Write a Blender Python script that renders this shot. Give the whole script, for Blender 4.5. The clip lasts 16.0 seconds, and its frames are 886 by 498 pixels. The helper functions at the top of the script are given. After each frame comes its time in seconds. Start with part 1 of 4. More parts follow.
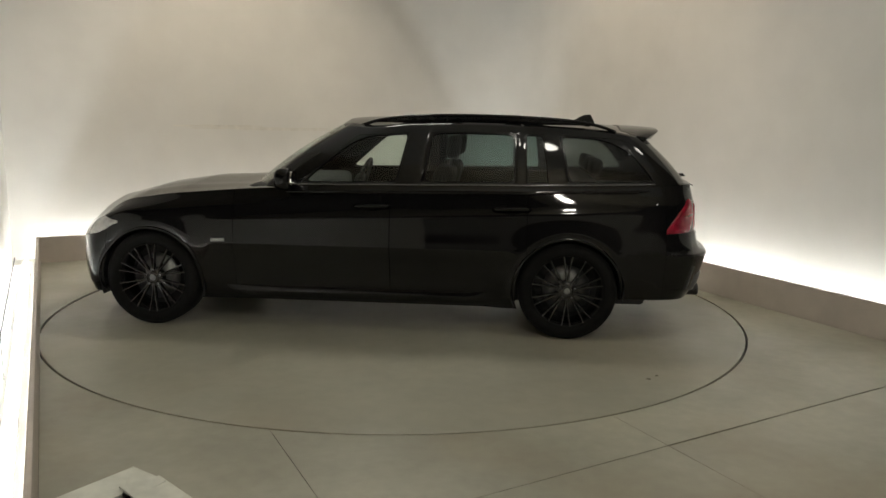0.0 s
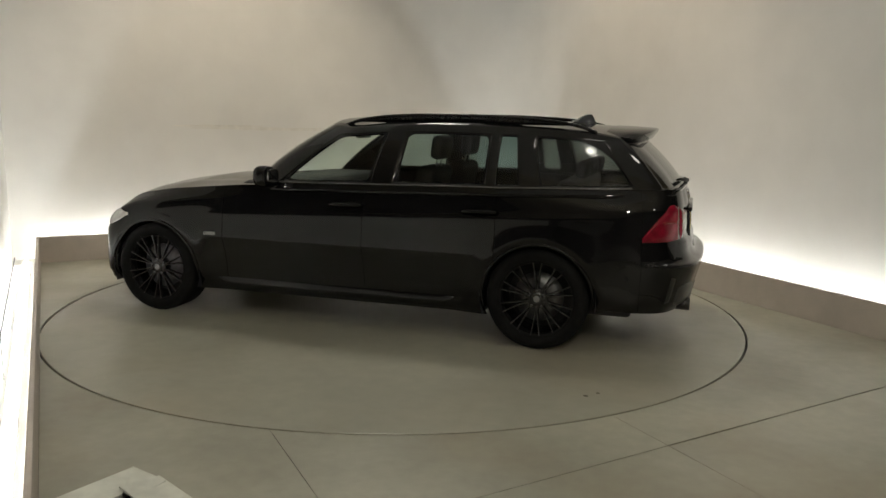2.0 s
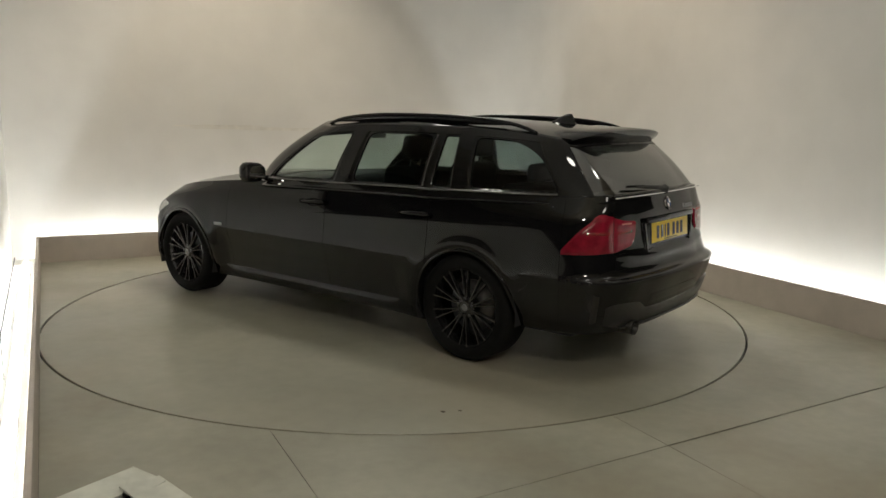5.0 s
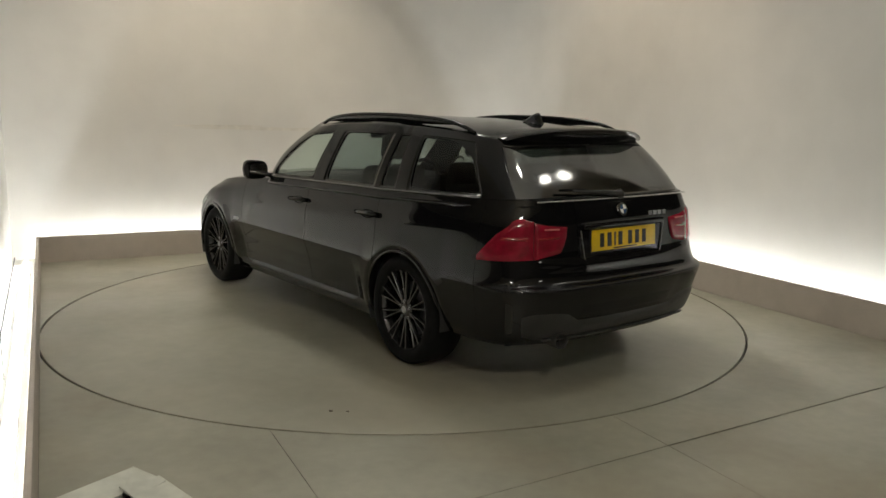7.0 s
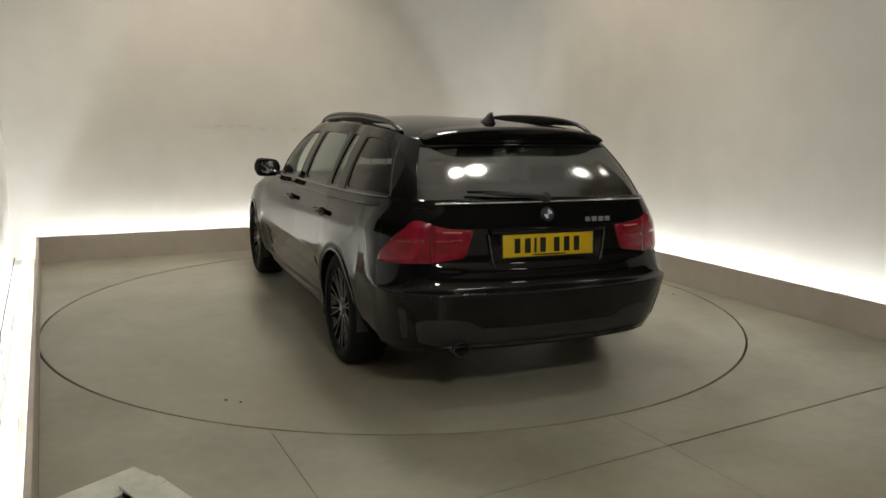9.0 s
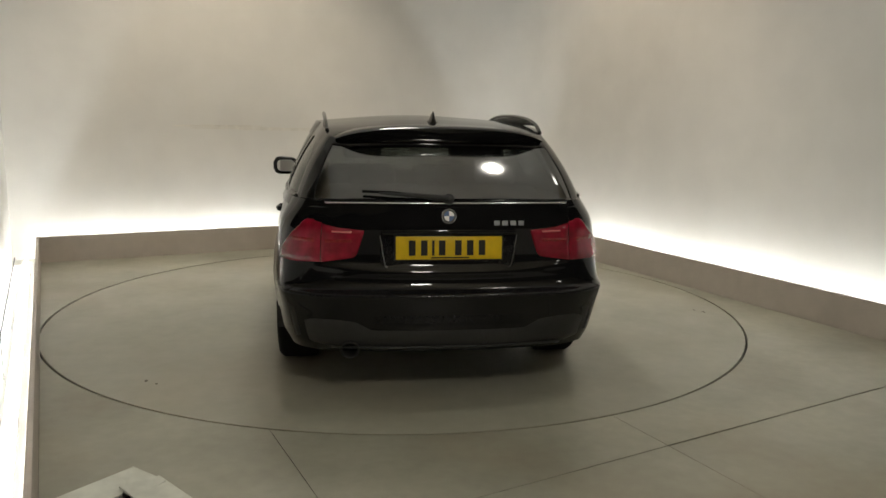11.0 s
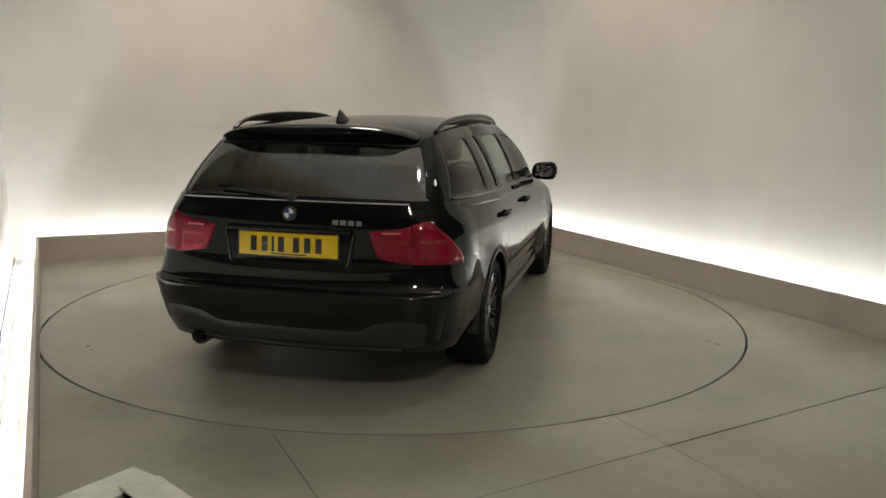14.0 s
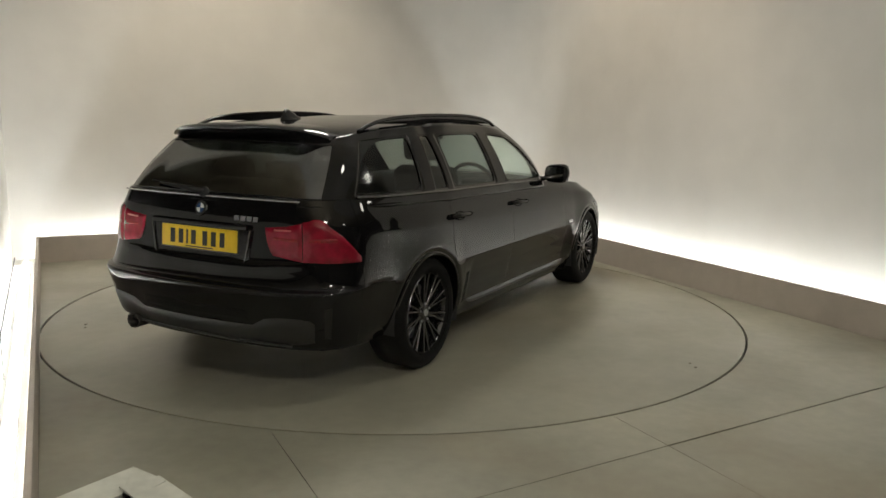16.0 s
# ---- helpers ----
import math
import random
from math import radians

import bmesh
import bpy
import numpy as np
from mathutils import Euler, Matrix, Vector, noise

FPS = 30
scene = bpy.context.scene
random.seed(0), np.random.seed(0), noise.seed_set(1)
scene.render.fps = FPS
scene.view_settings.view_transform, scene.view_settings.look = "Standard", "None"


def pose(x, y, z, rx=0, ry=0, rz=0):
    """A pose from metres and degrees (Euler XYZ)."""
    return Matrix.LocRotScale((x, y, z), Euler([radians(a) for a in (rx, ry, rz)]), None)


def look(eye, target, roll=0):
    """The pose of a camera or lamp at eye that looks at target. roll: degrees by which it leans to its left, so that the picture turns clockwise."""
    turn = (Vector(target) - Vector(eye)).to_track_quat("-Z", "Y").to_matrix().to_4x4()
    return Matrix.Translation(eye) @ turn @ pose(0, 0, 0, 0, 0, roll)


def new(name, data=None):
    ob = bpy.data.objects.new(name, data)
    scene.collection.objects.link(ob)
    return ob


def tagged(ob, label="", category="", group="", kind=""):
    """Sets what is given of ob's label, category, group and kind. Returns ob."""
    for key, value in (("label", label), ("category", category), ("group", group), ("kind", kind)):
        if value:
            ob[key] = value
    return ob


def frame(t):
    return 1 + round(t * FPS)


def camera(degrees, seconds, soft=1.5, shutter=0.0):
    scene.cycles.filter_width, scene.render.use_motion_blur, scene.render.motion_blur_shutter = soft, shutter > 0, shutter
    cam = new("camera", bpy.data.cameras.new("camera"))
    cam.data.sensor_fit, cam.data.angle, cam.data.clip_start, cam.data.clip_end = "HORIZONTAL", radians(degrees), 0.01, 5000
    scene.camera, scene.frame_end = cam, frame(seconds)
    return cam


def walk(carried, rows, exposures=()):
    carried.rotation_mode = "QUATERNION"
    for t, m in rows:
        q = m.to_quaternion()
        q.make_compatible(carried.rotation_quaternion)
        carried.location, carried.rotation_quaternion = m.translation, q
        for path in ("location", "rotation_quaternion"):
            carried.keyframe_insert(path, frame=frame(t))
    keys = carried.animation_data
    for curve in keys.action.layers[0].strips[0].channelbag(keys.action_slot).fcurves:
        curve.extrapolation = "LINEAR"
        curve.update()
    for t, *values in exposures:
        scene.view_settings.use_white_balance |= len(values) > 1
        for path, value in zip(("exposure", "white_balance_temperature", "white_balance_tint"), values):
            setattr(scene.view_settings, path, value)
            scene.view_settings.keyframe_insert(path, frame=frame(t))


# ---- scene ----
# camera: stands still on its mast outside the bay
SECONDS = 16.0
cam = camera(58.6, SECONDS, soft=1.5)
EYE = (0.0, -5.858, 1.426)
VIEW = look(EYE, (0.330, 0.049, 0.422), 0.94)
walk(cam, [(0, VIEW), (SECONDS, VIEW)])

# the bay is turned against the camera: u runs along the back kerb, v towards the camera
TURN = radians(23.5)
E1 = Vector((math.cos(TURN), math.sin(TURN), 0))
E2 = Vector((math.sin(TURN), -math.cos(TURN), 0))
CORNER = Vector((-3.36, 1.61, 0))
BAY = Matrix(((E1.x, -E2.x, 0, CORNER.x), (E1.y, -E2.y, 0, CORNER.y), (0, 0, 1, 0), (0, 0, 0, 1)))
RADIUS = 2.445           # turntable
# deck's middle, moved off the car's turning point to fit the camera's view
AXIS = Vector((0.012, -0.028, 0))
WIDE = 5.0              # bay between the side kerbs
HIGH = 4.4               # ceiling


def bay(u, v, z=0.0):
    """A place in the bay, u along the back kerb, v towards the camera."""
    return CORNER + E1 * u + E2 * v + Vector((0, 0, z))


# ---- light ----
scene.view_settings.exposure = 0.0
world = bpy.data.worlds.new("world")
scene.world = world
world.use_nodes = True
world.node_tree.nodes["Background"].inputs[0].default_value = (0.8, 0.85, 1.0, 1)
world.node_tree.nodes["Background"].inputs[1].default_value = 0.02


def bulb(place, power, colour, radius):
    data = bpy.data.lights.new("hall_bulb", "POINT")
    data.energy, data.color, data.shadow_soft_size = power, colour, radius
    new("bulb", data).matrix_world = Matrix.Translation(place)


def spot(place, target, power, colour, size, blend, radius=0.08):
    data = bpy.data.lights.new("added_spot", "SPOT")
    data.energy, data.color, data.spot_size, data.spot_blend = power, colour, radians(size), blend
    data.shadow_soft_size = radius
    ob = new("spot_lamp", data)
    ob.matrix_world = look(place, target)
    return ob


WARM = (1.0, 0.855, 0.64)
COOL = (0.94, 1.0, 0.99)
SOFT = (1.0, 0.96, 0.85)
# unseen ceiling lamps, added to light the walls and the floor
SPOTS = [(bay(1.75, 1.75, 4.25), bay(1.70, -0.2, 1.2), 170, WARM, 90, 0.8),
         (bay(3.55, 2.3, 4.25), bay(5.2, 2.0, 1.4), 135, WARM, 92, 0.8),
         (bay(2.6, 1.9, 4.25), bay(1.9, 4.3, 0), 215, SOFT, 125, 0.6, 0.40)]
# first two mirrored in the rear window, last two assumed to fill the floor
BULBS = [(bay(2.72, 5.1, 3.36), 20, SOFT, 0.13), (bay(4.5, 5.1, 3.36), 8, SOFT, 0.13),
         (bay(0.9, 8.7, 3.36), 165, SOFT, 0.2), (bay(4.2, 8.7, 3.36), 16, SOFT, 0.2)]
for row in BULBS:
    bulb(*row)
for row in SPOTS:
    spot(*row)


# ---- materials ----
def material(name, colour, rough=0.5, metal=0.0, vary=0.0, scale=8.0, bump=0.0, bump_scale=60.0, coat=0.0, spec=0.5, stain=0.0, stain_scale=1.2, rough_vary=0.0, tint=None, tint_scale=0.9):
    """A procedural surface: colour with grain and stains at two scales, relief and uneven gloss."""
    m = bpy.data.materials.new(name)
    m.use_nodes = True
    nt = m.node_tree
    b = nt.nodes["Principled BSDF"]
    b.inputs["Base Color"].default_value = (*colour, 1)
    b.inputs["Roughness"].default_value = rough
    b.inputs["Metallic"].default_value = metal
    b.inputs["Specular IOR Level"].default_value = spec
    b.inputs["Coat Weight"].default_value = coat
    b.inputs["Coat Roughness"].default_value = 0.05
    co = nt.nodes.new("ShaderNodeTexCoord").outputs["Object"]

    def noise_at(sc, detail=5.0):
        n = nt.nodes.new("ShaderNodeTexNoise")
        n.inputs["Scale"].default_value, n.inputs["Detail"].default_value = sc, detail
        nt.links.new(co, n.inputs["Vector"])
        return n.outputs["Fac"]

    def ranged(fac, a, c, lo=0.3, hi=0.7):
        r = nt.nodes.new("ShaderNodeMapRange")
        r.inputs["From Min"].default_value, r.inputs["From Max"].default_value = lo, hi
        r.inputs["To Min"].default_value, r.inputs["To Max"].default_value = a, c
        nt.links.new(fac, r.inputs["Value"])
        return r.outputs["Result"]

    if vary or stain:
        mul = nt.nodes.new("ShaderNodeMath")
        mul.operation = "MULTIPLY"
        nt.links.new(ranged(noise_at(scale), 1 - vary, 1 + vary), mul.inputs[0])
        nt.links.new(ranged(noise_at(stain_scale, 3.0), 1 - stain, 1 + stain * 0.3), mul.inputs[1])
        mix = nt.nodes.new("ShaderNodeVectorMath")
        mix.operation = "SCALE"
        mix.inputs[0].default_value = colour
        nt.links.new(mul.outputs[0], mix.inputs["Scale"])
        shade = mix.outputs[0]
        if tint:
            blend = nt.nodes.new("ShaderNodeMix")
            blend.data_type = "RGBA"
            nt.links.new(ranged(noise_at(tint_scale, 6.0), 0.0, 0.55, 0.5, 0.72), blend.inputs["Factor"])
            nt.links.new(shade, blend.inputs[6])
            blend.inputs[7].default_value = (*tint, 1)
            shade = blend.outputs[2]
        nt.links.new(shade, b.inputs["Base Color"])
    if rough_vary:
        nt.links.new(ranged(noise_at(stain_scale * 2.3), rough - rough_vary, rough + rough_vary), b.inputs["Roughness"])
    if bump:
        bp = nt.nodes.new("ShaderNodeBump")
        bp.inputs["Strength"].default_value, bp.inputs["Distance"].default_value = bump, 0.004
        nt.links.new(noise_at(bump_scale), bp.inputs["Height"])
        nt.links.new(bp.outputs[0], b.inputs["Normal"])
    return m


def glowing(name, colour, power):
    m = bpy.data.materials.new(name)
    m.use_nodes = True
    nt = m.node_tree
    nt.nodes.clear()
    e, o = nt.nodes.new("ShaderNodeEmission"), nt.nodes.new("ShaderNodeOutputMaterial")
    e.inputs[0].default_value, e.inputs[1].default_value = (*colour, 1), power
    nt.links.new(e.outputs[0], o.inputs[0])
    return m


def pane(name, tint, mirror=0.06):
    """Thin glass: what lies behind it, tinted, and a mirror image that grows at a glancing angle."""
    m = bpy.data.materials.new(name)
    m.use_nodes = True
    nt = m.node_tree
    nt.nodes.clear()
    t, g = nt.nodes.new("ShaderNodeBsdfTransparent"), nt.nodes.new("ShaderNodeBsdfGlossy")
    w, x, o = nt.nodes.new("ShaderNodeLayerWeight"), nt.nodes.new("ShaderNodeMixShader"), nt.nodes.new("ShaderNodeOutputMaterial")
    p, r = nt.nodes.new("ShaderNodeMath"), nt.nodes.new("ShaderNodeMapRange")
    t.inputs[0].default_value = (*tint, 1)
    g.inputs["Roughness"].default_value = 0.10
    w.inputs["Blend"].default_value = 0.5
    p.operation = "POWER"
    p.inputs[1].default_value = 5.0
    r.inputs["To Min"].default_value = mirror
    nt.links.new(w.outputs["Facing"], p.inputs[0])
    nt.links.new(p.outputs[0], r.inputs["Value"])
    nt.links.new(r.outputs["Result"], x.inputs[0])
    nt.links.new(t.outputs[0], x.inputs[1])
    nt.links.new(g.outputs[0], x.inputs[2])
    nt.links.new(x.outputs[0], o.inputs[0])
    return m


WALL = material("wall_paint", (0.74, 0.72, 0.69), 0.6, vary=0.03, scale=3, stain=0.05, stain_scale=0.6, bump=0.05, bump_scale=90)
FLOOR = material("floor_paint", (0.365, 0.355, 0.285), 0.38, vary=0.06, scale=14, stain=0.26, stain_scale=1.1, tint=(0.25, 0.19, 0.12), tint_scale=0.8, bump=0.06, bump_scale=120, rough_vary=0.08)
TABLE = material("turntable_paint", (0.365, 0.355, 0.285), 0.36, vary=0.05, scale=11, stain=0.17, stain_scale=0.9, tint=(0.32, 0.27, 0.19), tint_scale=0.6, bump=0.06, bump_scale=120, rough_vary=0.08)
KERB = material("kerb_paint", (0.49, 0.435, 0.385), 0.5, vary=0.04, scale=9, stain=0.12, stain_scale=2.0, bump=0.08, bump_scale=80)
GAP = material("gap_dark", (0.02, 0.018, 0.015), 0.8)
DARK = material("hall_paint", (0.10, 0.095, 0.09), 0.8, vary=0.1, scale=2)
HALL = material("hall_ceiling_paint", (0.80, 0.73, 0.60), 0.8, vary=0.1, scale=2, stain=0.15)
CEIL = material("ceiling_paint", (0.82, 0.80, 0.77), 0.8, vary=0.04, scale=3)
TUBE = glowing("tube_glow", COOL, 60.0)
# glow for the hanging lamps and for the lenses of the added spots
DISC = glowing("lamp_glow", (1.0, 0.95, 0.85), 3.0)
STAIN = material("stain", (0.09, 0.075, 0.055), 0.6, vary=0.3, scale=60)


# ---- mesh helpers ----
def mesh_object(name, bm, mat, smooth=False):
    me = bpy.data.meshes.new(name)
    bm.normal_update()
    bm.to_mesh(me)
    bm.free()
    me.materials.append(mat)
    if smooth:
        me.polygons.foreach_set("use_smooth", [True] * len(me.polygons))
    return new(name, me)


def part(name, bm, mat, parent, label="", smooth=True, sharp=None):
    ob = mesh_object(name, bm, mat, smooth)
    if sharp is not None:
        ob.data.set_sharp_from_angle(angle=radians(sharp))
    ob.parent = parent
    if label:
        tagged(ob, label)
    return ob


def box(bm, x0, x1, y0, y1, z0, z1, m=None, bevel=0.0, seg=2):
    made = bmesh.ops.create_cube(bm, size=1)["verts"]
    for v in made:
        v.co = Vector(((x0 + x1) / 2 + v.co.x * (x1 - x0), (y0 + y1) / 2 + v.co.y * (y1 - y0), (z0 + z1) / 2 + v.co.z * (z1 - z0)))
    if bevel:
        edges = list({e for v in made for e in v.link_edges})
        out = bmesh.ops.bevel(bm, geom=edges, offset=bevel, segments=seg, affect="EDGES", profile=0.5)
        made = list({v for f in out["faces"] for v in f.verts} | {v for v in made if v.is_valid})
    if m is not None:
        bmesh.ops.transform(bm, matrix=m, verts=made)
    return made


def grid_faces(bm, rows, closed=False):
    """Quads over rows of points, each row of one length."""
    vs = [[bm.verts.new(p) for p in row] for row in rows]
    for a, b in zip(vs, vs[1:]):
        n = len(a)
        for i in range(n if closed else n - 1):
            j = (i + 1) % n
            bm.faces.new((a[i], a[j], b[j], b[i]))
    return vs


def tube(bm, points, radius, sides=8, squash=1.0):
    """A round bar along points, its ends closed."""
    pts = [Vector(p) for p in points]
    rows = []
    for i, p in enumerate(pts):
        d = (pts[min(i + 1, len(pts) - 1)] - pts[max(i - 1, 0)]).normalized()
        side = d.cross(Vector((0, 0, 1)))
        side = side.normalized() if side.length > 1e-4 else Vector((1, 0, 0))
        up = side.cross(d)
        r = radius[i] if isinstance(radius, (list, tuple)) else radius
        rows.append([p + (side * math.cos(a) + up * math.sin(a) * squash) * r for a in (math.tau * k / sides for k in range(sides))])
    vs = grid_faces(bm, rows, closed=True)
    bm.faces.new(vs[0][::-1])
    bm.faces.new(vs[-1])
    return vs


# ---- the bay ----
def slab(name, u0, u1, v0, v1, z0, z1, mat, bevel=0.0):
    bm = bmesh.new()
    box(bm, u0, u1, -v1, -v0, z0, z1, BAY, bevel)
    return mesh_object(name, bm, mat)


def swept_wall(name, path, z0, z1, thick, mat):
    """A wall of that thickness along a plan path in u and v; its face lies on the path."""
    bm = bmesh.new()
    n = len(path)
    outer = []
    for i, (u, v) in enumerate(path):
        a, b = Vector(path[max(i - 1, 0)]), Vector(path[min(i + 1, n - 1)])
        d = (b - a).normalized()
        outer.append((u + d.y * thick, v - d.x * thick))
    zs = [z0 + (z1 - z0) * k / 6 for k in range(7)]
    inner_rows = [[bay(u, v, z) for u, v in path] for z in zs]
    outer_rows = [[bay(u, v, z) for u, v in outer] for z in zs[::-1]]
    rows = inner_rows + outer_rows
    vs = grid_faces(bm, rows)
    for i in range(n - 1):
        bm.faces.new((vs[-1][i], vs[-1][i + 1], vs[0][i + 1], vs[0][i]))
    for k in (0, n - 1):
        bm.faces.new([row[k] for row in vs])
    bmesh.ops.recalc_face_normals(bm, faces=bm.faces[:])
    ob = mesh_object(name, bm, mat, True)
    ob.data.set_sharp_from_angle(angle=radians(30))
    return ob


def rounded(points, radius, steps=10):
    """A plan path with its inner corners rounded."""
    out = [points[0]]
    for a, c, b in zip(points, points[1:], points[2:]):
        a, c, b = Vector(a), Vector(c), Vector(b)
        p, q = c + (a - c).normalized() * radius, c + (b - c).normalized() * radius
        out += [tuple(p * (1 - s) ** 2 + c * 2 * s * (1 - s) + q * s * s) for s in (k / steps for k in range(steps + 1))]
    return out + [points[-1]]


TROUGH = 0.24
LEFT_END, RIGHT_END, LEFT_WALL, RIGHT_WALL = 6.9, 7.2, 2.3, 4.75
tagged(swept_wall("wall_left", [(-TROUGH, LEFT_WALL), (-TROUGH, -TROUGH + 0.004)], -0.02, HIGH, 0.12, WALL), "white painted side wall of the bay", "wall", kind="structure")
wall_back = tagged(swept_wall("wall_back", rounded([(-TROUGH - 0.12, -TROUGH), (WIDE + TROUGH, -TROUGH), (WIDE + TROUGH, RIGHT_WALL)], 0.55), -0.02, HIGH, 0.12, WALL), "white painted wall curving round the bay corner", "wall", kind="structure")
tagged(slab("kerb_left", -0.025, 0.0, 0.0, LEFT_END, -0.02, 0.24, KERB, 0.004), "low beige painted kerb board", "kerb", kind="structure")
tagged(slab("kerb_back", -0.025, WIDE + 0.025, -0.025, 0.0, -0.02, 0.24, KERB, 0.004), "low beige painted kerb board", "kerb", kind="structure")
tagged(slab("kerb_right", WIDE, WIDE + 0.025, 0.0, RIGHT_END, -0.02, 0.24, KERB, 0.004), "low beige painted kerb board", "kerb", kind="structure")
# out of view, added for the bright band mirrored in the car's sides
tagged(slab("reflector_left", -TROUGH - 0.05, -TROUGH, LEFT_WALL, LEFT_END, -0.02, 1.05, WALL), "unseen low white wall, added to be mirrored in the car", "wall", kind="structure")
tagged(slab("reflector_right", WIDE + TROUGH, WIDE + TROUGH + 0.05, RIGHT_WALL, RIGHT_END, -0.02, 1.05, WALL), "unseen low white wall, added to be mirrored in the car", "wall", kind="structure")
# stands in for a thin dark line, placed to fit the camera's view
strip = bmesh.new()
box(strip, -0.172, -0.166, -LEFT_END, -1.1, 0.236, 0.246, BAY)
# posts added only to hold the strip up
for k in range(5):
    box(strip, -0.171, -0.167, -2.45 - k * 1.1, -2.445 - k * 1.1, -0.004, 0.236, BAY)
tagged(mesh_object("ledge_strip", strip, GAP), "thin dark strip on added posts, fitted to the camera's view", "ledge", kind="structure")
tagged(slab("ground", -6, 11, -3, 12.7, -0.22, -0.02, GAP), "dark concrete base under the floor panels", "ground", kind="structure")
tagged(slab("ceiling", -0.36, WIDE + 0.36, -0.36, 7.2, HIGH, HIGH + 0.1, CEIL), "white painted ceiling over the bay", "ceiling", kind="structure")
tagged(slab("ceiling_hall", -6, 11, -3, 12.7, HIGH + 0.1, HIGH + 0.2, HALL), "dull beige hall ceiling", "ceiling", kind="structure")
for name, row in (("trough_left", (-TROUGH, -0.025, 0.0, LEFT_END)), ("trough_back", (-TROUGH, WIDE + TROUGH, -TROUGH, -0.025)), ("trough_right", (WIDE + 0.025, WIDE + TROUGH, 0.0, RIGHT_END))):
    tagged(slab(name, *row, -0.02, -0.004, WALL), "white painted bottom of the light trough", "ledge", kind="structure")
# unseen hall walls, added to close the room and keep the car's reflections dark
for name, row in (("wall_outer_left", (-6, -5.9, -3, 12.6)), ("wall_outer_right", (10.9, 11, -3, 12.6)), ("wall_outer_back", (-5.9, 10.9, -3, -2.9))):
    tagged(slab(name, *row, -0.02, HIGH + 0.1, DARK), "unseen dark grey wall closing the hall", "wall", kind="structure")


# unseen far wall, its white foot added as a reflector for the car's sides
for name, z0, z1, mat, words in (("far_reflector", -0.02, 1.35, WALL, "added white foot of the unseen far wall, mirrored in the car"), ("wall_far_high", 1.35, HIGH + 0.1, DARK, "added dark upper part of the unseen far wall")):
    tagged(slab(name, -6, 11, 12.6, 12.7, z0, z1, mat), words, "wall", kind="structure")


def tube_light(u0, v0, u1, v1):
    """A bare fluorescent tube in its batten, lying in the trough behind the kerb."""
    a, b = bay(u0, v0, 0.042), bay(u1, v1, 0.042)
    root = tagged(new("tube_light"), "bare white fluorescent tube lying behind the kerb", "lamp", "tubes behind the kerb")
    d = (b - a).normalized()
    bm = bmesh.new()
    tube(bm, [a + d * 0.03, b - d * 0.03], 0.012, 10)
    part("tube", bm, TUBE, root)
    side = Vector((-d.y, d.x, 0)) * 0.03
    bm = bmesh.new()
    low, top = Vector((0, 0, -0.047)), Vector((0, 0, -0.018))
    rows = [[p + side + low, p + side + top, p - side + top, p - side + low] for p in (a, b)]
    vs = grid_faces(bm, rows, closed=True)
    bm.faces.new(vs[0]), bm.faces.new(vs[1])
    part("batten", bm, WALL, root, smooth=False)


n = 4
for k in range(n):
    L = (WIDE + 0.1) / n
    tube_light(-0.05 + k * L + 0.02, -0.135, -0.05 + (k + 1) * L - 0.02, -0.135)
for k in range(5):
    tube_light(WIDE + 0.115, 0.1 + k * 1.4, WIDE + 0.115, 1.46 + k * 1.4)
for k in range(4):
    tube_light(-0.115, 0.1 + k * 1.4, -0.115, 1.46 + k * 1.4)


def pendant(place):
    """A round lamp hanging on a rod."""
    root = tagged(new("pendant_lamp"), "round white hanging lamp, switched on", "lamp", "hanging lamps")
    z = place.z
    bm = bmesh.new()
    bmesh.ops.create_cone(bm, cap_ends=True, segments=28, radius1=0.15, radius2=0.15, depth=0.01, matrix=Matrix.Translation((place.x, place.y, z + 0.06)))
    part("diffuser", bm, DISC, root, smooth=False)
    bm = bmesh.new()
    rows = [[Vector((place.x + r * math.cos(a), place.y + r * math.sin(a), z + h)) for a in (math.tau * k / 28 for k in range(28))] for r, h in ((0.155, 0.03), (0.16, 0.03), (0.135, 0.16), (0.04, 0.22), (0.01, 0.23))]
    grid_faces(bm, rows, closed=True)
    part("shade", bm, WALL, root)
    bm = bmesh.new()
    tube(bm, [(place.x, place.y, z + 0.2), (place.x, place.y, HIGH + 0.1)], 0.008, 6)
    part("rod", bm, GAP, root)


# the pair at v 8.7 is assumed, out of view, to light the floor
for u, v in ((2.72, 5.1), (4.5, 5.1), (0.9, 8.7), (4.2, 8.7)):
    pendant(bay(u, v, 3.40))


def added_spot(place):
    """An added, unseen ceiling fixture: short round housing, open below, glowing lens inside."""
    root = tagged(new("added_spot"), "added round white ceiling fixture, out of view, switched on", "lamp", "ceiling spots")
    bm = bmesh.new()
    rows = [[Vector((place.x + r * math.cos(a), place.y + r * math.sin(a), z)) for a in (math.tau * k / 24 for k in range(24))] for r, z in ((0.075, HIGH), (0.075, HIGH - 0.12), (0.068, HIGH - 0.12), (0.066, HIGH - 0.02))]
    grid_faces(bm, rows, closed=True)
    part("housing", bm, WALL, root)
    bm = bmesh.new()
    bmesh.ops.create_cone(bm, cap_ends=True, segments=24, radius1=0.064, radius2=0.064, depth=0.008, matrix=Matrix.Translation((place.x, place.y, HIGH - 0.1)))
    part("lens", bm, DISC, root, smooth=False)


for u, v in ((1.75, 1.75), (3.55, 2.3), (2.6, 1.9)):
    added_spot(bay(u, v))


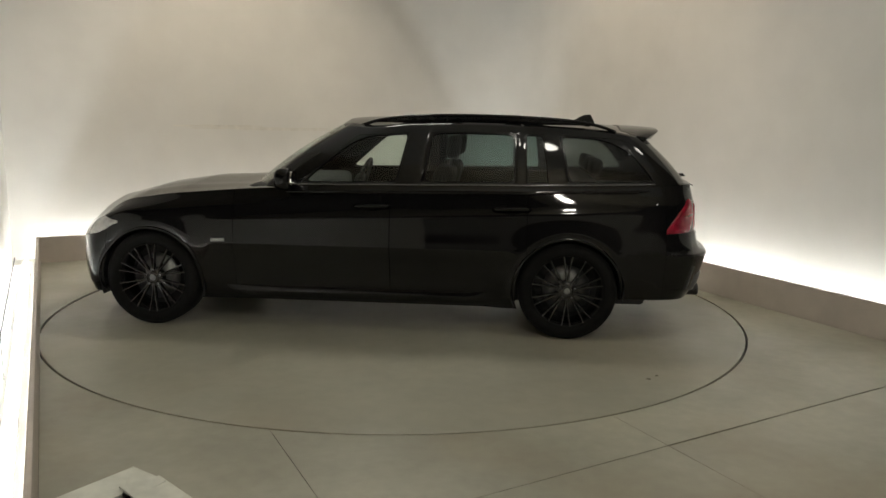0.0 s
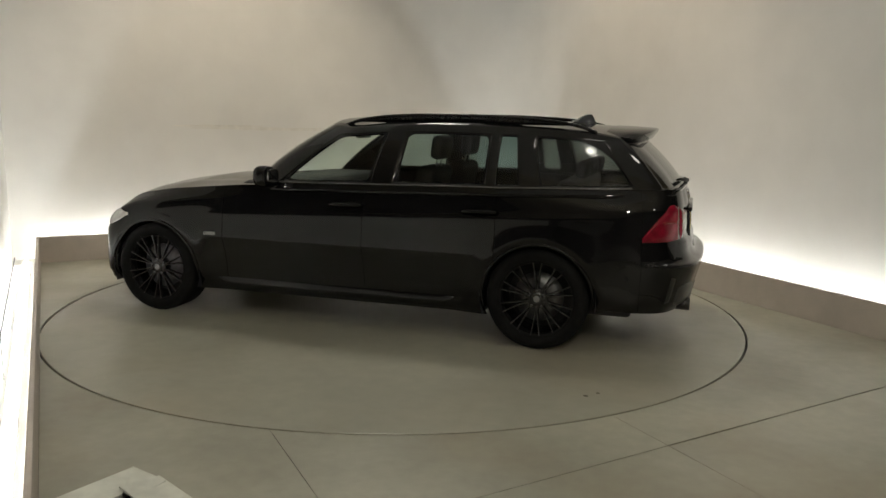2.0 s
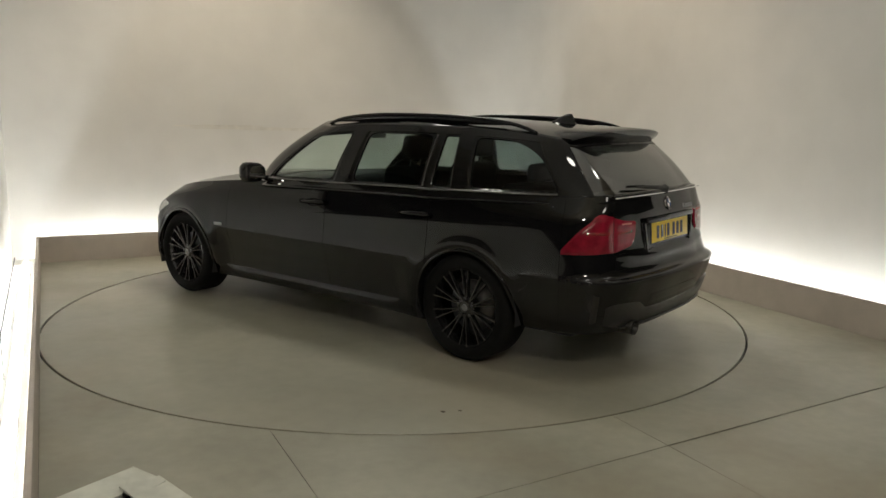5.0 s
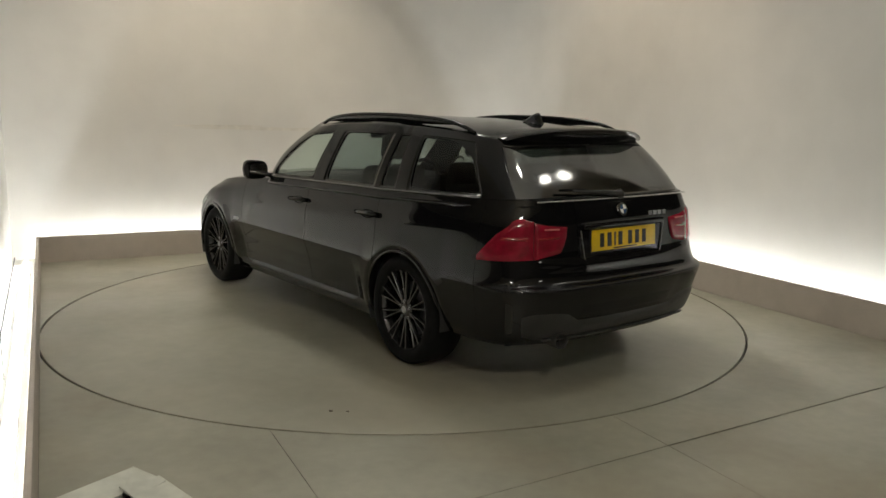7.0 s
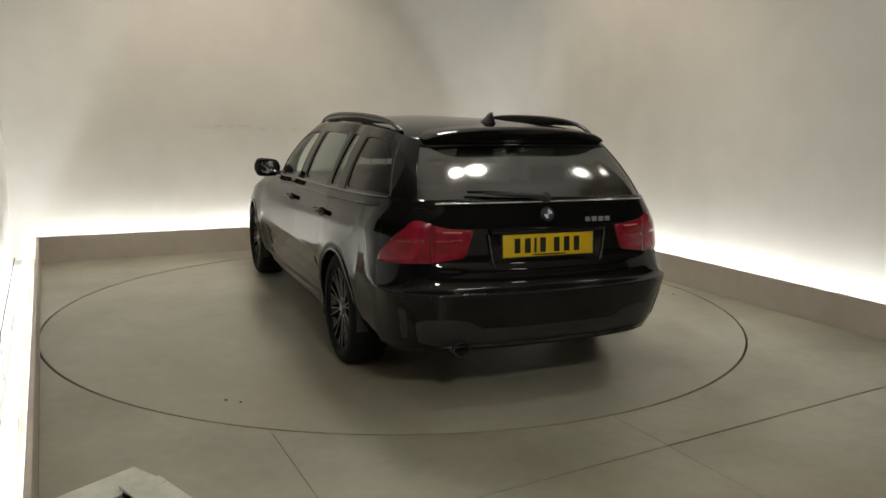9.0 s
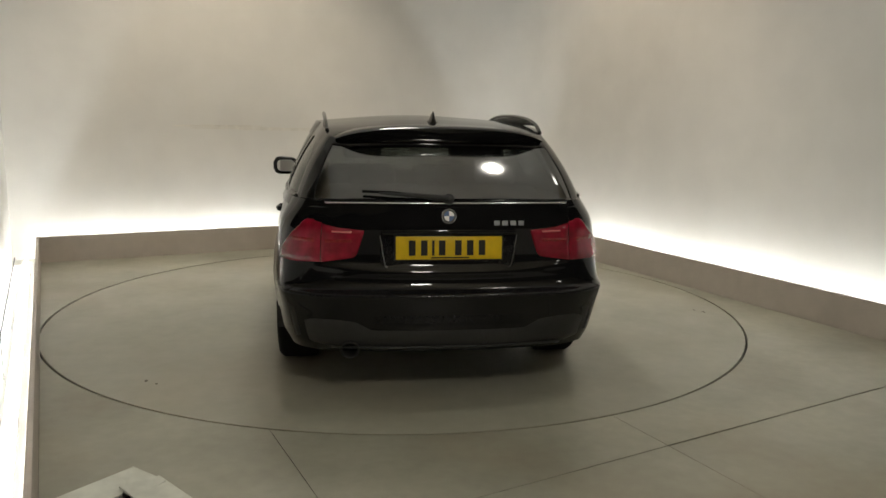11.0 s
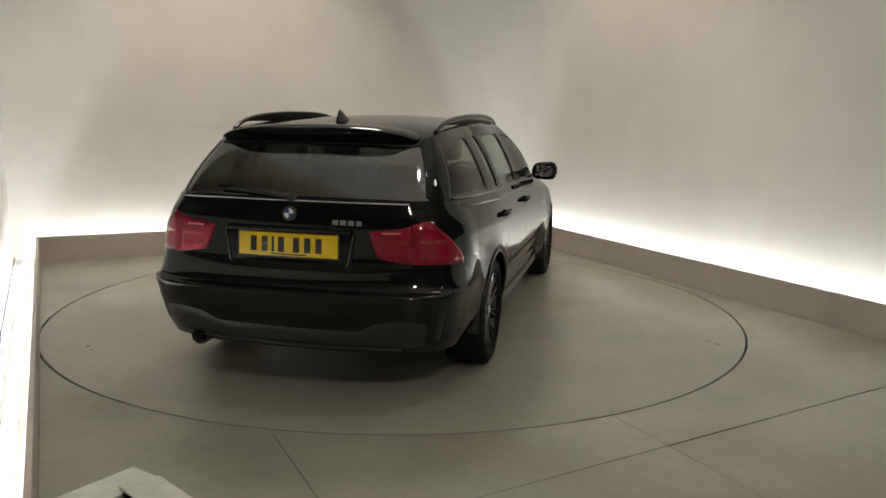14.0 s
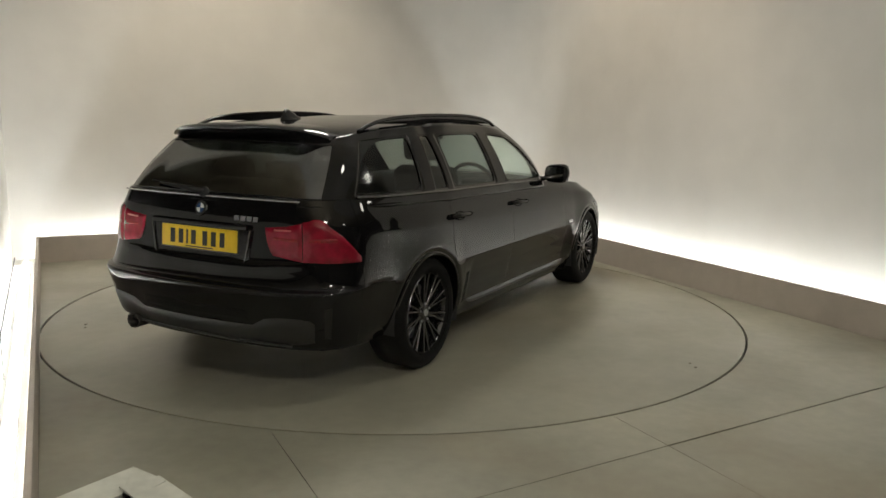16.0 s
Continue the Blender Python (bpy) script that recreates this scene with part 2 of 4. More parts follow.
# ---- floor panels round the turntable ----
def panel(parent, u0, u1, v0, v1):
    """One floor panel, cut out round the turntable."""
    g, r = 0.0016, RADIUS + 0.015
    h = 0.006 if u0 > 2.4 else 0.0025
    bm = bmesh.new()
    nu, nv = max(2, round((u1 - u0) / 0.06)), max(2, round((v1 - v0) / 0.06))
    rows = []
    for j in range(nv + 1):
        row = []
        for i in range(nu + 1):
            u = u0 + g + (u1 - u0 - 2 * g) * i / nu
            a, b = (v + (SEAM_U - u) * SEAM_SKEW if v == SEAM_V else v for v in (v0, v1))
            row.append(bay(u, a + h + (b - a - 2 * h) * j / nv) - AXIS)
        rows.append(row)
    if any(p.length < r for row in rows for p in row):
        grid_faces(bm, rows)
        gone = [f for f in bm.faces if all(v.co.length < r for v in f.verts)]
        bmesh.ops.delete(bm, geom=gone, context="FACES")
        for v in bm.verts:
            if v.co.length < r:
                v.co = v.co.normalized() * r
        bmesh.ops.delete(bm, geom=[f for f in bm.faces if f.calc_area() < 1e-7], context="FACES")
    else:
        grid_faces(bm, [[rows[0][0], rows[0][-1]], [rows[-1][0], rows[-1][-1]]])
    edge = [e for e in bm.edges if e.is_boundary]
    lower = bmesh.ops.extrude_edge_only(bm, edges=edge)["geom"]
    for v in lower:
        if isinstance(v, bmesh.types.BMVert):
            v.co.z -= 0.02
    bmesh.ops.translate(bm, verts=bm.verts[:], vec=AXIS)
    bmesh.ops.recalc_face_normals(bm, faces=bm.faces[:])
    return part("floor_panel", bm, FLOOR, parent, smooth=False)


floor = tagged(new("floor"), "worn beige painted floor panels round a turntable", "floor", kind="structure")
FOOT = 0.012             # open joint at the foot of the kerb
SEAM_V, SEAM_U, SEAM_SKEW = 5.695, 2.479, 0.0675     # the cross seam runs a little askew
for u0, u1, v0, v1 in ((0, 0.94, 2.85, SEAM_V), (0.94, 2.49, 2.85, SEAM_V), (2.49, WIDE - FOOT, 2.85, SEAM_V), (0, WIDE - FOOT, FOOT * 0.5, 2.85),
                       (-0.024, 2.49, SEAM_V, 8.5), (2.49, WIDE - FOOT, SEAM_V, 8.5), (WIDE + 0.025, 10.9, RIGHT_END, 8.5), (-5.9, 10.9, 8.5, 12.6), (-5.9, -0.024, LEFT_END, 8.5), (-5.9, -0.37, -2.9, LEFT_END), (WIDE + 0.37, 10.9, -2.9, RIGHT_END), (-0.366, WIDE + 0.366, -2.9, -0.37)):
    panel(floor, u0, u1, v0, v1)

# the turntable turns about its own middle
turntable = tagged(new("turntable"), "large round beige painted vehicle turntable flush with the floor", "turntable")
bm = bmesh.new()
rows = []
for r, z in ((RADIUS, -0.02), (RADIUS, -0.001), (RADIUS - 0.004, 0.0), (1.8, 0.0), (1.0, 0.0), (0.3, 0.0), (0.02, 0.0)):
    rows.append([Vector((r * math.cos(a), r * math.sin(a), z)) for a in (math.tau * k / 160 for k in range(160))])
vs = grid_faces(bm, rows, closed=True)
bm.faces.new(vs[-1])
bmesh.ops.recalc_face_normals(bm, faces=bm.faces[:])
part("deck", bm, TABLE, turntable, smooth=False)


# ---- the car: x forward from the rear axle, y to its left, z up ----
AX, AY = 1.197, 0.066     # where the car's own turning point lies in its plan
PAINT = material("black_paint", (0.006, 0.006, 0.0065), 0.5, coat=0.8, spec=0.0, vary=0.2, scale=300)
TRIM = material("black_trim", (0.008, 0.008, 0.009), 0.16, vary=0.1, scale=80, spec=0.3)
MATT = material("matt_plastic", (0.028, 0.028, 0.029), 0.6, vary=0.15, scale=60, bump=0.1, bump_scale=300)
DIFFUSER = material("grey_plastic", (0.022, 0.022, 0.022), 0.36, vary=0.12, scale=40, bump=0.05, bump_scale=250)
RUBBER = material("tyre_rubber", (0.007, 0.007, 0.007), 0.8, spec=0.2, vary=0.2, scale=30, bump=0.15, bump_scale=200)
ALLOY = material("dark_alloy", (0.07, 0.07, 0.073), 0.24, 0.85, vary=0.15, scale=25, coat=0.4)
STEEL = material("brake_steel", (0.25, 0.25, 0.25), 0.4, 1.0, vary=0.2, scale=30)
VOID = material("seam_black", (0.003, 0.003, 0.003), 0.9, spec=0.1)
PIPE_STEEL = material("dark_steel", (0.07, 0.068, 0.065), 0.45, 0.8, vary=0.3, scale=40)
CHROME = material("chrome", (0.75, 0.75, 0.76), 0.12, 1.0, vary=0.05, scale=40)
SILVER = material("silver_paint", (0.35, 0.36, 0.37), 0.3, 0.5, vary=0.05, scale=40)
BLUE = material("blue_enamel", (0.05, 0.10, 0.22), 0.25)
WHITE = material("white_enamel", (0.75, 0.76, 0.77), 0.3)
YELLOW = material("plate_yellow", (0.78, 0.53, 0.012), 0.35, vary=0.06, scale=30)
INK = material("plate_black", (0.012, 0.011, 0.01), 0.4)
RED = material("lamp_red", (0.25, 0.006, 0.022), 0.2, vary=0.25, scale=18, spec=0.2, coat=0.55, bump=0.25, bump_scale=140)
DEEP_RED = material("lamp_deep_red", (0.14, 0.004, 0.010), 0.12, vary=0.15, scale=18, coat=0.8)
PINK = material("lamp_pink", (0.62, 0.16, 0.17), 0.2, vary=0.1, scale=60, coat=0.8)
CLEAR = material("headlamp_clear", (0.66, 0.67, 0.67), 0.15, 0.2, vary=0.2, scale=30, coat=1.0)
SEATCLOTH = material("seat_cloth", (0.022, 0.022, 0.023), 0.7, vary=0.2, scale=50, bump=0.2, bump_scale=300)
GLASS = pane("front_glass", (0.80, 0.87, 0.83))
TINTED = pane("rear_side_glass", (0.32, 0.39, 0.375))
PRIVACY = pane("rear_glass", (0.32, 0.36, 0.35), 0.05)
REARGLASS = pane("tailgate_glass", (0.09, 0.095, 0.09), 0.26)
MOULD = material("gloss_moulding", (0.16, 0.16, 0.16), 0.22, 0.8, vary=0.05, scale=60)
MIRROR = material("mirror_glass", (0.8, 0.8, 0.8), 0.02, 1.0)

COLS = 19
SIDE_X = [3.02, 2.76, 2.40, 2.00, 1.55, 1.10, 0.60, 0.25, -0.05, -0.35]
SIDE_Y = [0.856, 0.886, 0.888, 0.885, 0.884, 0.884, 0.886, 0.890, 0.888, 0.870]
SIDE_TOP = [0.800, 0.865, 0.906, 0.938, 0.955, 0.963, 0.972, 0.980, 0.988, 0.996]
FRONT_TOP = [0.655, 0.662, 0.69, 0.752]
REAR_TOP = [1.003, 1.006, 1.008, 1.01, 1.01]
FRONT = [[(3.425, 0), (3.372, 0.4), (3.258, 0.685), (3.142, 0.82)],
         [(3.468, 0), (3.412, 0.4), (3.288, 0.698), (3.153, 0.842)],
         [(3.48, 0), (3.425, 0.4), (3.298, 0.7), (3.155, 0.845)],
         [(3.48, 0), (3.42, 0.4), (3.293, 0.7), (3.15, 0.845)],
         [(3.47, 0), (3.41, 0.4), (3.278, 0.7), (3.135, 0.842)],
         [(3.46, 0), (3.395, 0.4), (3.258, 0.695), (3.125, 0.83)],
         [(3.445, 0), (3.38, 0.4), (3.238, 0.68), (3.115, 0.8)],
         [(3.42, 0), (3.355, 0.4), (3.208, 0.65), (3.085, 0.735)]]
REAR = [[(-0.58, 0.79), (-0.74, 0.72), (-0.80, 0.62), (-0.86, 0.36), (-0.875, 0)], [(-0.58, 0.825), (-0.765, 0.752), (-0.84, 0.652), (-0.90, 0.38), (-0.918, 0)],
        [(-0.58, 0.840), (-0.785, 0.772), (-0.865, 0.668), (-0.928, 0.388), (-0.945, 0)], [(-0.58, 0.85), (-0.805, 0.788), (-0.888, 0.682), (-0.954, 0.392), (-0.972, 0)],
        [(-0.58, 0.85), (-0.775, 0.77), (-0.845, 0.665), (-0.90, 0.39), (-0.912, 0)], [(-0.58, 0.835), (-0.745, 0.748), (-0.80, 0.66), (-0.85, 0.40), (-0.865, 0)],
        [(-0.575, 0.812), (-0.735, 0.725), (-0.79, 0.65), (-0.838, 0.40), (-0.853, 0)], [(-0.56, 0.748), (-0.705, 0.678), (-0.765, 0.615), (-0.81, 0.39), (-0.825, 0)]]
IN_SIDE = [0.085, 0.040, 0.012, 0.0, 0.0015, 0.014, 0.032, 0.060]
IN_TOP = [0.135, 0.115, 0.088, 0.062, 0.052, 0.050, 0.050, 0.056, 0.066, 0.082]
LOW = [0.2, 0.30, 0.44, 0.56, 0.595]


def level(j):
    """The plan line of the body at level j, from the nose's middle along the left side to the tail's middle."""
    tops = FRONT_TOP + SIDE_TOP + REAR_TOP
    out = []
    for c in range(COLS):
        if c < 4:
            x, y = FRONT[j][c]
        elif c < 14:
            x, y = SIDE_X[c - 4], SIDE_Y[c - 4] - (IN_TOP[c - 4] if j == 7 else IN_SIDE[j])
        else:
            x, y = REAR[j][c - 14]
        if j < 5:
            z = LOW[j]
            if j == 0:
                z = 0.21 if c < 4 else (0.205 if c == 4 else 0.185 if c < 12 else (0.225 if c == 12 else 0.265))
            if j == 1 and c > 12:
                z = 0.34
        else:
            z = LOW[4] + (tops[c] - LOW[4]) * (0.36, 0.70, 1.0)[j - 5]
        out.append((x, y, z))
    return np.array(out)


def catmull(points, s, mirror=True):
    """A smooth line through points, at the fractional indices s. mirror: the ends lie on the car's middle."""
    flip = np.array((1, -1, 1))
    first = points[1] * flip if mirror else 2 * points[0] - points[1]
    last = points[-2] * flip if mirror else 2 * points[-1] - points[-2]
    p = np.vstack([first, points, last])
    h = np.maximum(np.linalg.norm(np.diff(p, axis=0), axis=1), 1e-6)[:, None]
    slope = np.diff(p, axis=0) / h
    t = (slope[:-1] * h[1:] + slope[1:] * h[:-1]) / (h[1:] + h[:-1])
    i = np.clip(np.floor(s).astype(int), 0, len(points) - 2)
    f = (s - i)[:, None]
    b, c, w = points[i], points[i + 1], h[i + 1]
    return (2 * f ** 3 - 3 * f ** 2 + 1) * b + (f ** 3 - 2 * f ** 2 + f) * w * t[i] + (3 * f ** 2 - 2 * f ** 3) * c + (f ** 3 - f ** 2) * w * t[i + 1]


def monotone(values, per):
    """Rows between the given rows without overshoot; values: levels first."""
    n = len(values)
    d = np.diff(values, axis=0)
    m = np.zeros_like(values)
    same = d[:-1] * d[1:] > 0
    m[1:-1] = np.where(same, 2 * d[:-1] * d[1:] / np.where(same, d[:-1] + d[1:], 1), 0)
    m[0], m[-1] = d[0], d[-1]
    rows = []
    for k in range(n - 1):
        for q in range(per):
            f = q / per
            rows.append((2 * f ** 3 - 3 * f ** 2 + 1) * values[k] + (f ** 3 - 2 * f ** 2 + f) * m[k] + (3 * f ** 2 - 2 * f ** 3) * values[k + 1] + (f ** 3 - f ** 2) * m[k + 1])
    rows.append(values[-1])
    return np.array(rows)


LEVELS = [level(j) for j in range(8)]
PER = 12
GAPS_X = (2.19, 1.155, 0.27)     # door shut lines
_fine = np.linspace(0, COLS - 1, 2000)
_mid = catmull(LEVELS[5], _fine)


def u_at_x(x):
    """The column at which the side passes x."""
    keep = (_fine > 2.5) & (_fine < 15.5)
    return float(np.interp(-x, -_mid[keep, 0], _fine[keep]))


def u_at_y(y):
    """The column at which the tail passes y."""
    keep = _fine > 14.5
    return float(np.interp(-y, -_mid[keep, 1], _fine[keep]))


U_GATE, U_BUMP, U_FBUMP = u_at_y(0.735), 14.15, 3.62
_us = set(np.round(np.linspace(0, COLS - 1, (COLS - 1) * 20 + 1), 4))
for g in [u_at_x(x) for x in GAPS_X] + [U_GATE, U_BUMP, U_FBUMP]:
    _us = {u for u in _us if abs(u - g) > 0.02} | {round(g - 0.0035, 4), round(g + 0.0035, 4)}
US = np.array(sorted(_us))
BODY = monotone(np.array([catmull(l, US) for l in LEVELS]), PER)     # level rows x columns x 3
NV, NU = BODY.shape[:2]


def outward(grid):
    """Unit normals over a grid of points, out of the car's left side."""
    du, dv = np.gradient(grid, axis=1), np.gradient(grid, axis=0)
    n = np.cross(dv, du)
    n /= np.maximum(np.linalg.norm(n, axis=2, keepdims=True), 1e-9)
    return n


# flared arches with a ridge, a sharp line low along the doors, a crease through the door handles
_x, _y, _z = BODY[:, :, 0].copy(), BODY[:, :, 1].copy(), BODY[:, :, 2].copy()
_side = np.clip((_y - 0.6) / 0.2, 0, 1)
_flare = np.zeros_like(_x)
for _cx, _cz in ((2.76, 0.315), (0.0, 0.315)):
    _d = np.hypot(_x - _cx, _z - _cz) - 0.345
    _rise = np.where(_d > 0.042, np.exp(-np.abs(_d - 0.042) / 0.07), np.clip(1 - (0.042 - _d) / 0.06, 0.2, 1))
    _flare = np.maximum(_flare, 0.013 * _rise * (_z > 0.26))
_line = _z - 0.575
_run = np.maximum(np.clip((2.55 - _x) / 0.2, 0, 1) * np.clip((_x - 0.20) / 0.25, 0, 1), np.clip((-0.22 - _x) / 0.15, 0, 1) * (_x > -0.80))
_flare = np.maximum(_flare, 0.006 * np.exp(-np.abs(_line) / np.where(_line < 0, 0.06, 0.11)) * _run)
BODY[:, :, 1] += _flare * _side
# the panels below that line and the bumper's face fall inwards
_n = outward(BODY)
_n *= np.sign(_n[NV // 2, NU // 2, 1])
_fall = np.interp(_z, (0.22, 0.36, 0.46, 0.575), (0.016, 0.030, 0.024, 0.0))
_fall *= np.clip(np.maximum(np.minimum((2.36 - _x) / 0.12, (_x - 0.42) / 0.12), (-0.40 - _x) / 0.12), 0, 1) * np.where(_x < -0.4, 0.3, 1.0)
BODY[:, :, :2] -= _n[:, :, :2] * _fall[:, :, None]
_d = _z - (0.735 + (2.1 - _x) * 0.040)
_fade = np.clip((2.45 - _x) / 0.35, 0, 1) * np.clip((_x + 0.60) / 0.3, 0, 1) * np.clip((_y - 0.6) / 0.15, 0, 1)
BODY[:, :, 1] += 0.0080 * np.exp(-np.abs(_d) / np.where(_d < 0, 0.045, 0.030)) * _fade
_lip = np.clip((-0.70 - _x) / 0.08, 0, 1) * np.clip((0.66 - _y) / 0.12, 0, 1)
BODY[:, :, 0] -= 0.014 * np.exp(-((_z - 0.672 - 0.05 * _y ** 2) / np.where(_z < 0.672, 0.035, 0.014)) ** 2) * _lip * (_z > 0.598)
NORMAL = outward(BODY)
if NORMAL[NV // 2, NU // 2, 1] < 0:
    NORMAL = -NORMAL


def skin(u, z, out=0.0):
    """The body's surface at column u and height z, moved outwards."""
    k = np.clip(np.searchsorted(US, u) - 1, 0, NU - 2)
    f = (u - US[k]) / (US[k + 1] - US[k])
    col = BODY[:, k] * (1 - f) + BODY[:, k + 1] * f
    nor = NORMAL[:, k] * (1 - f) + NORMAL[:, k + 1] * f
    p = [np.interp(z, col[:, 2], col[:, a]) for a in range(3)]
    q = [np.interp(z, col[:, 2], nor[:, a]) for a in range(3)]
    return Vector((p[0] - AX, p[1] - AY, p[2])) + Vector(q) * out


def flip(v):
    """A point on the car's other side."""
    return Vector((v.x, -2 * AY - v.y, v.z))


def carv(p):
    return Vector((p[0] - AX, p[1] - AY, p[2]))


WHEELS = ((2.76, 0.315), (0.0, 0.315))
ARCH = 0.345


def cut_arches(bm, r=ARCH):
    gone = []
    for cx, cz in WHEELS:
        def inside(v):
            return abs(v.co.y + AY) > 0.5 and math.hypot(v.co.x + AX - cx, v.co.z - cz) < r and v.co.z < 0.75
        gone += [f for f in bm.faces if all(inside(v) for v in f.verts)]
    bmesh.ops.delete(bm, geom=gone, context="FACES")
    for cx, cz in WHEELS:
        for v in bm.verts:
            dx, dz = v.co.x + AX - cx, v.co.z - cz
            d = math.hypot(dx, dz)
            if abs(v.co.y + AY) > 0.5 and d < r and d > 1e-6 and v.co.z < 0.75:
                v.co.x, v.co.z = cx - AX + dx / d * r, cz + dz / d * r


def shell(u0, u1, v0, v1, inset=0.0, sides=(1, -1), arches=True, arch=ARCH):
    """A piece of the body's skin between two columns and two level rows, on one side or both."""
    bm = bmesh.new()
    ks = [k for k in range(NU) if u0 - 1e-4 <= US[k] <= u1 + 1e-4]
    for s in sides:
        rows = []
        for j in range(v0, v1 + 1):
            row = []
            for k in ks:
                p = carv(BODY[j, k] - NORMAL[j, k] * inset)
                row.append(p if s > 0 else flip(p))
            rows.append(row if s > 0 else row[::-1])
        grid_faces(bm, rows)
    if len(sides) == 2:
        bmesh.ops.remove_doubles(bm, verts=bm.verts[:], dist=1e-5)
    if arches:
        cut_arches(bm, arch)
    bmesh.ops.recalc_face_normals(bm, faces=bm.faces[:])
    c = Vector((0, 0, 0.5))
    if sum((f.calc_center_median() - c).dot(f.normal) * f.calc_area() for f in bm.faces) < 0:
        bmesh.ops.reverse_faces(bm, faces=bm.faces[:])
    return bm


car = tagged(new("car"), "black estate car with dark alloy wheels on the turntable", "car")
J3 = 3 * PER        # bumper's top
J4 = 4 * PER        # tailgate's foot
TOP = NV - 1
ug = [u_at_x(x) for x in GAPS_X]
part("rear_bumper", shell(U_BUMP + 0.0035, COLS - 1, 0, J3), PAINT, car)
part("bumper_step", shell(U_BUMP + 0.0035, COLS - 1, J3, J4), TRIM, car)
part("front_bumper", shell(0, U_FBUMP - 0.0035, 0, J4), PAINT, car)
part("front_panel", shell(0, U_FBUMP - 0.0035, J4, TOP), PAINT, car)
tailgate = part("tailgate", shell(U_GATE + 0.0035, COLS - 1, J4, TOP), PAINT, car)
doors = {}
for s in (1, -1):
    part("front_wing", shell(U_FBUMP + 0.0035, ug[0] - 0.0035, 0, TOP, sides=(s,)), PAINT, car)
    doors[s, 0] = part("front_door", shell(ug[0] + 0.0035, ug[1] - 0.0035, PER, TOP, sides=(s,)), PAINT, car)
    doors[s, 1] = part("rear_door", shell(ug[1] + 0.0035, ug[2] - 0.0035, PER, TOP, sides=(s,)), PAINT, car)
    part("sill_skirt", shell(ug[0] + 0.0035, ug[2] - 0.0035, 0, PER, sides=(s,)), PAINT, car)
    part("rear_wing", shell(ug[2] + 0.0035, U_BUMP - 0.0035, 0, TOP, sides=(s,)), PAINT, car)
    part("rear_corner", shell(U_BUMP + 0.0035, U_GATE - 0.0035, J4, TOP, sides=(s,)), PAINT, car)
part("inner_shell", shell(0, COLS - 1, 0, TOP, inset=0.016, arch=0.358), VOID, car)

# shoulder ledge under the windows
bm = bmesh.new()
for s in (1, -1):
    rows = []
    for d, dz in ((0.0, 0.0), (0.02, 0.004), (0.11, 0.006)):
        row = []
        for k in range(NU):
            p = BODY[TOP, k].copy()
            n = NORMAL[TOP, k].copy()
            n[2] = 0
            n /= max(np.linalg.norm(n), 1e-6)
            if US[k] < ug[0]:
                d2 = 0.0
            else:
                d2 = d
            p = p - n * d2
            p[2] += dz if US[k] >= ug[0] else -0.02 * (d > 0)
            p[1] = max(p[1], 0)
            row.append(carv(p) if s > 0 else flip(carv(p)))
        rows.append(row)
    grid_faces(bm, rows)
bmesh.ops.remove_doubles(bm, verts=bm.verts[:], dist=1e-5)
bmesh.ops.recalc_face_normals(bm, faces=bm.faces[:])
part("shoulder_ledge", bm, PAINT, car)

# bonnet with the wing tops
bm = bmesh.new()
for s in (1, -1):
    ks = [k for k in range(NU) if US[k] <= u_at_x(1.92)]
    rows = []
    for q in range(13):
        f = q / 12
        row = []
        for k in ks:
            e = BODY[TOP, k]
            x = min(e[0], 3.25)
            crown = np.interp(x, (1.9, 2.3, 2.6, 2.9, 3.25), (0.95, 0.957, 0.950, 0.905, 0.805))
            px = e[0] * (1 - f) + x * f
            z = e[2] + (crown - e[2]) * math.sin(f * math.pi / 2) ** 0.9
            ridge = 0.006 * math.exp(-((f - 0.28) / 0.05) ** 2)
            p = carv((px, e[1] * (1 - f), z + ridge))
            row.append(p if s > 0 else flip(p))
        rows.append(row)
    grid_faces(bm, rows)
bmesh.ops.remove_doubles(bm, verts=bm.verts[:], dist=1e-4)
bmesh.ops.recalc_face_normals(bm, faces=bm.faces[:])
part("bonnet", bm, PAINT, car)

# ---- glasshouse ----
G_BASE = np.array([(2.21, 0, 0.945), (2.17, 0.36, 0.945), (2.01, 0.69, 0.945), (1.80, 0.815, 0.955), (1.10, 0.838, 0.967), (0.985, 0.840, 0.969), (0.335, 0.842, 0.98), (0.295, 0.842, 0.98), (0.13, 0.834, 0.985),
                   (0.03, 0.828, 0.987), (-0.53, 0.752, 1.0), (-0.655, 0.700, 1.003), (-0.742, 0.625, 1.005), (-0.781, 0.41, 1.008), (-0.805, 0, 1.01)])
G_TOP = np.array([(1.52, 0, 1.396), (1.505, 0.31, 1.390), (1.44, 0.575, 1.365), (1.31, 0.638, 1.352), (1.03, 0.645, 1.372), (0.93, 0.647, 1.376), (0.335, 0.640, 1.374), (0.30, 0.631, 1.373), (0.19, 0.628, 1.370),
                  (0.10, 0.622, 1.366), (-0.27, 0.590, 1.337), (-0.405, 0.562, 1.315), (-0.463, 0.520, 1.305), (-0.493, 0.36, 1.312), (-0.515, 0, 1.317)])
GN = len(G_BASE)
PANES = [("windscreen", 0, 1.93, 0.03, 0.95, GLASS, True), ("front_door_glass", 3.06, 3.97, 0.07, 0.84, GLASS, False), ("rear_door_glass", 5.06, 5.97, 0.07, 0.84, TINTED, False),
         ("rear_door_glass", 7.08, 7.95, 0.07, 0.84, TINTED, False), ("quarter_glass", 9.04, 10.15, 0.07, 0.84, PRIVACY, False), ("rear_window", 11.6, 14, 0.03, 0.86, REARGLASS, True)]
_gu = set(np.round(np.linspace(0, GN - 1, (GN - 1) * 12 + 1), 4))
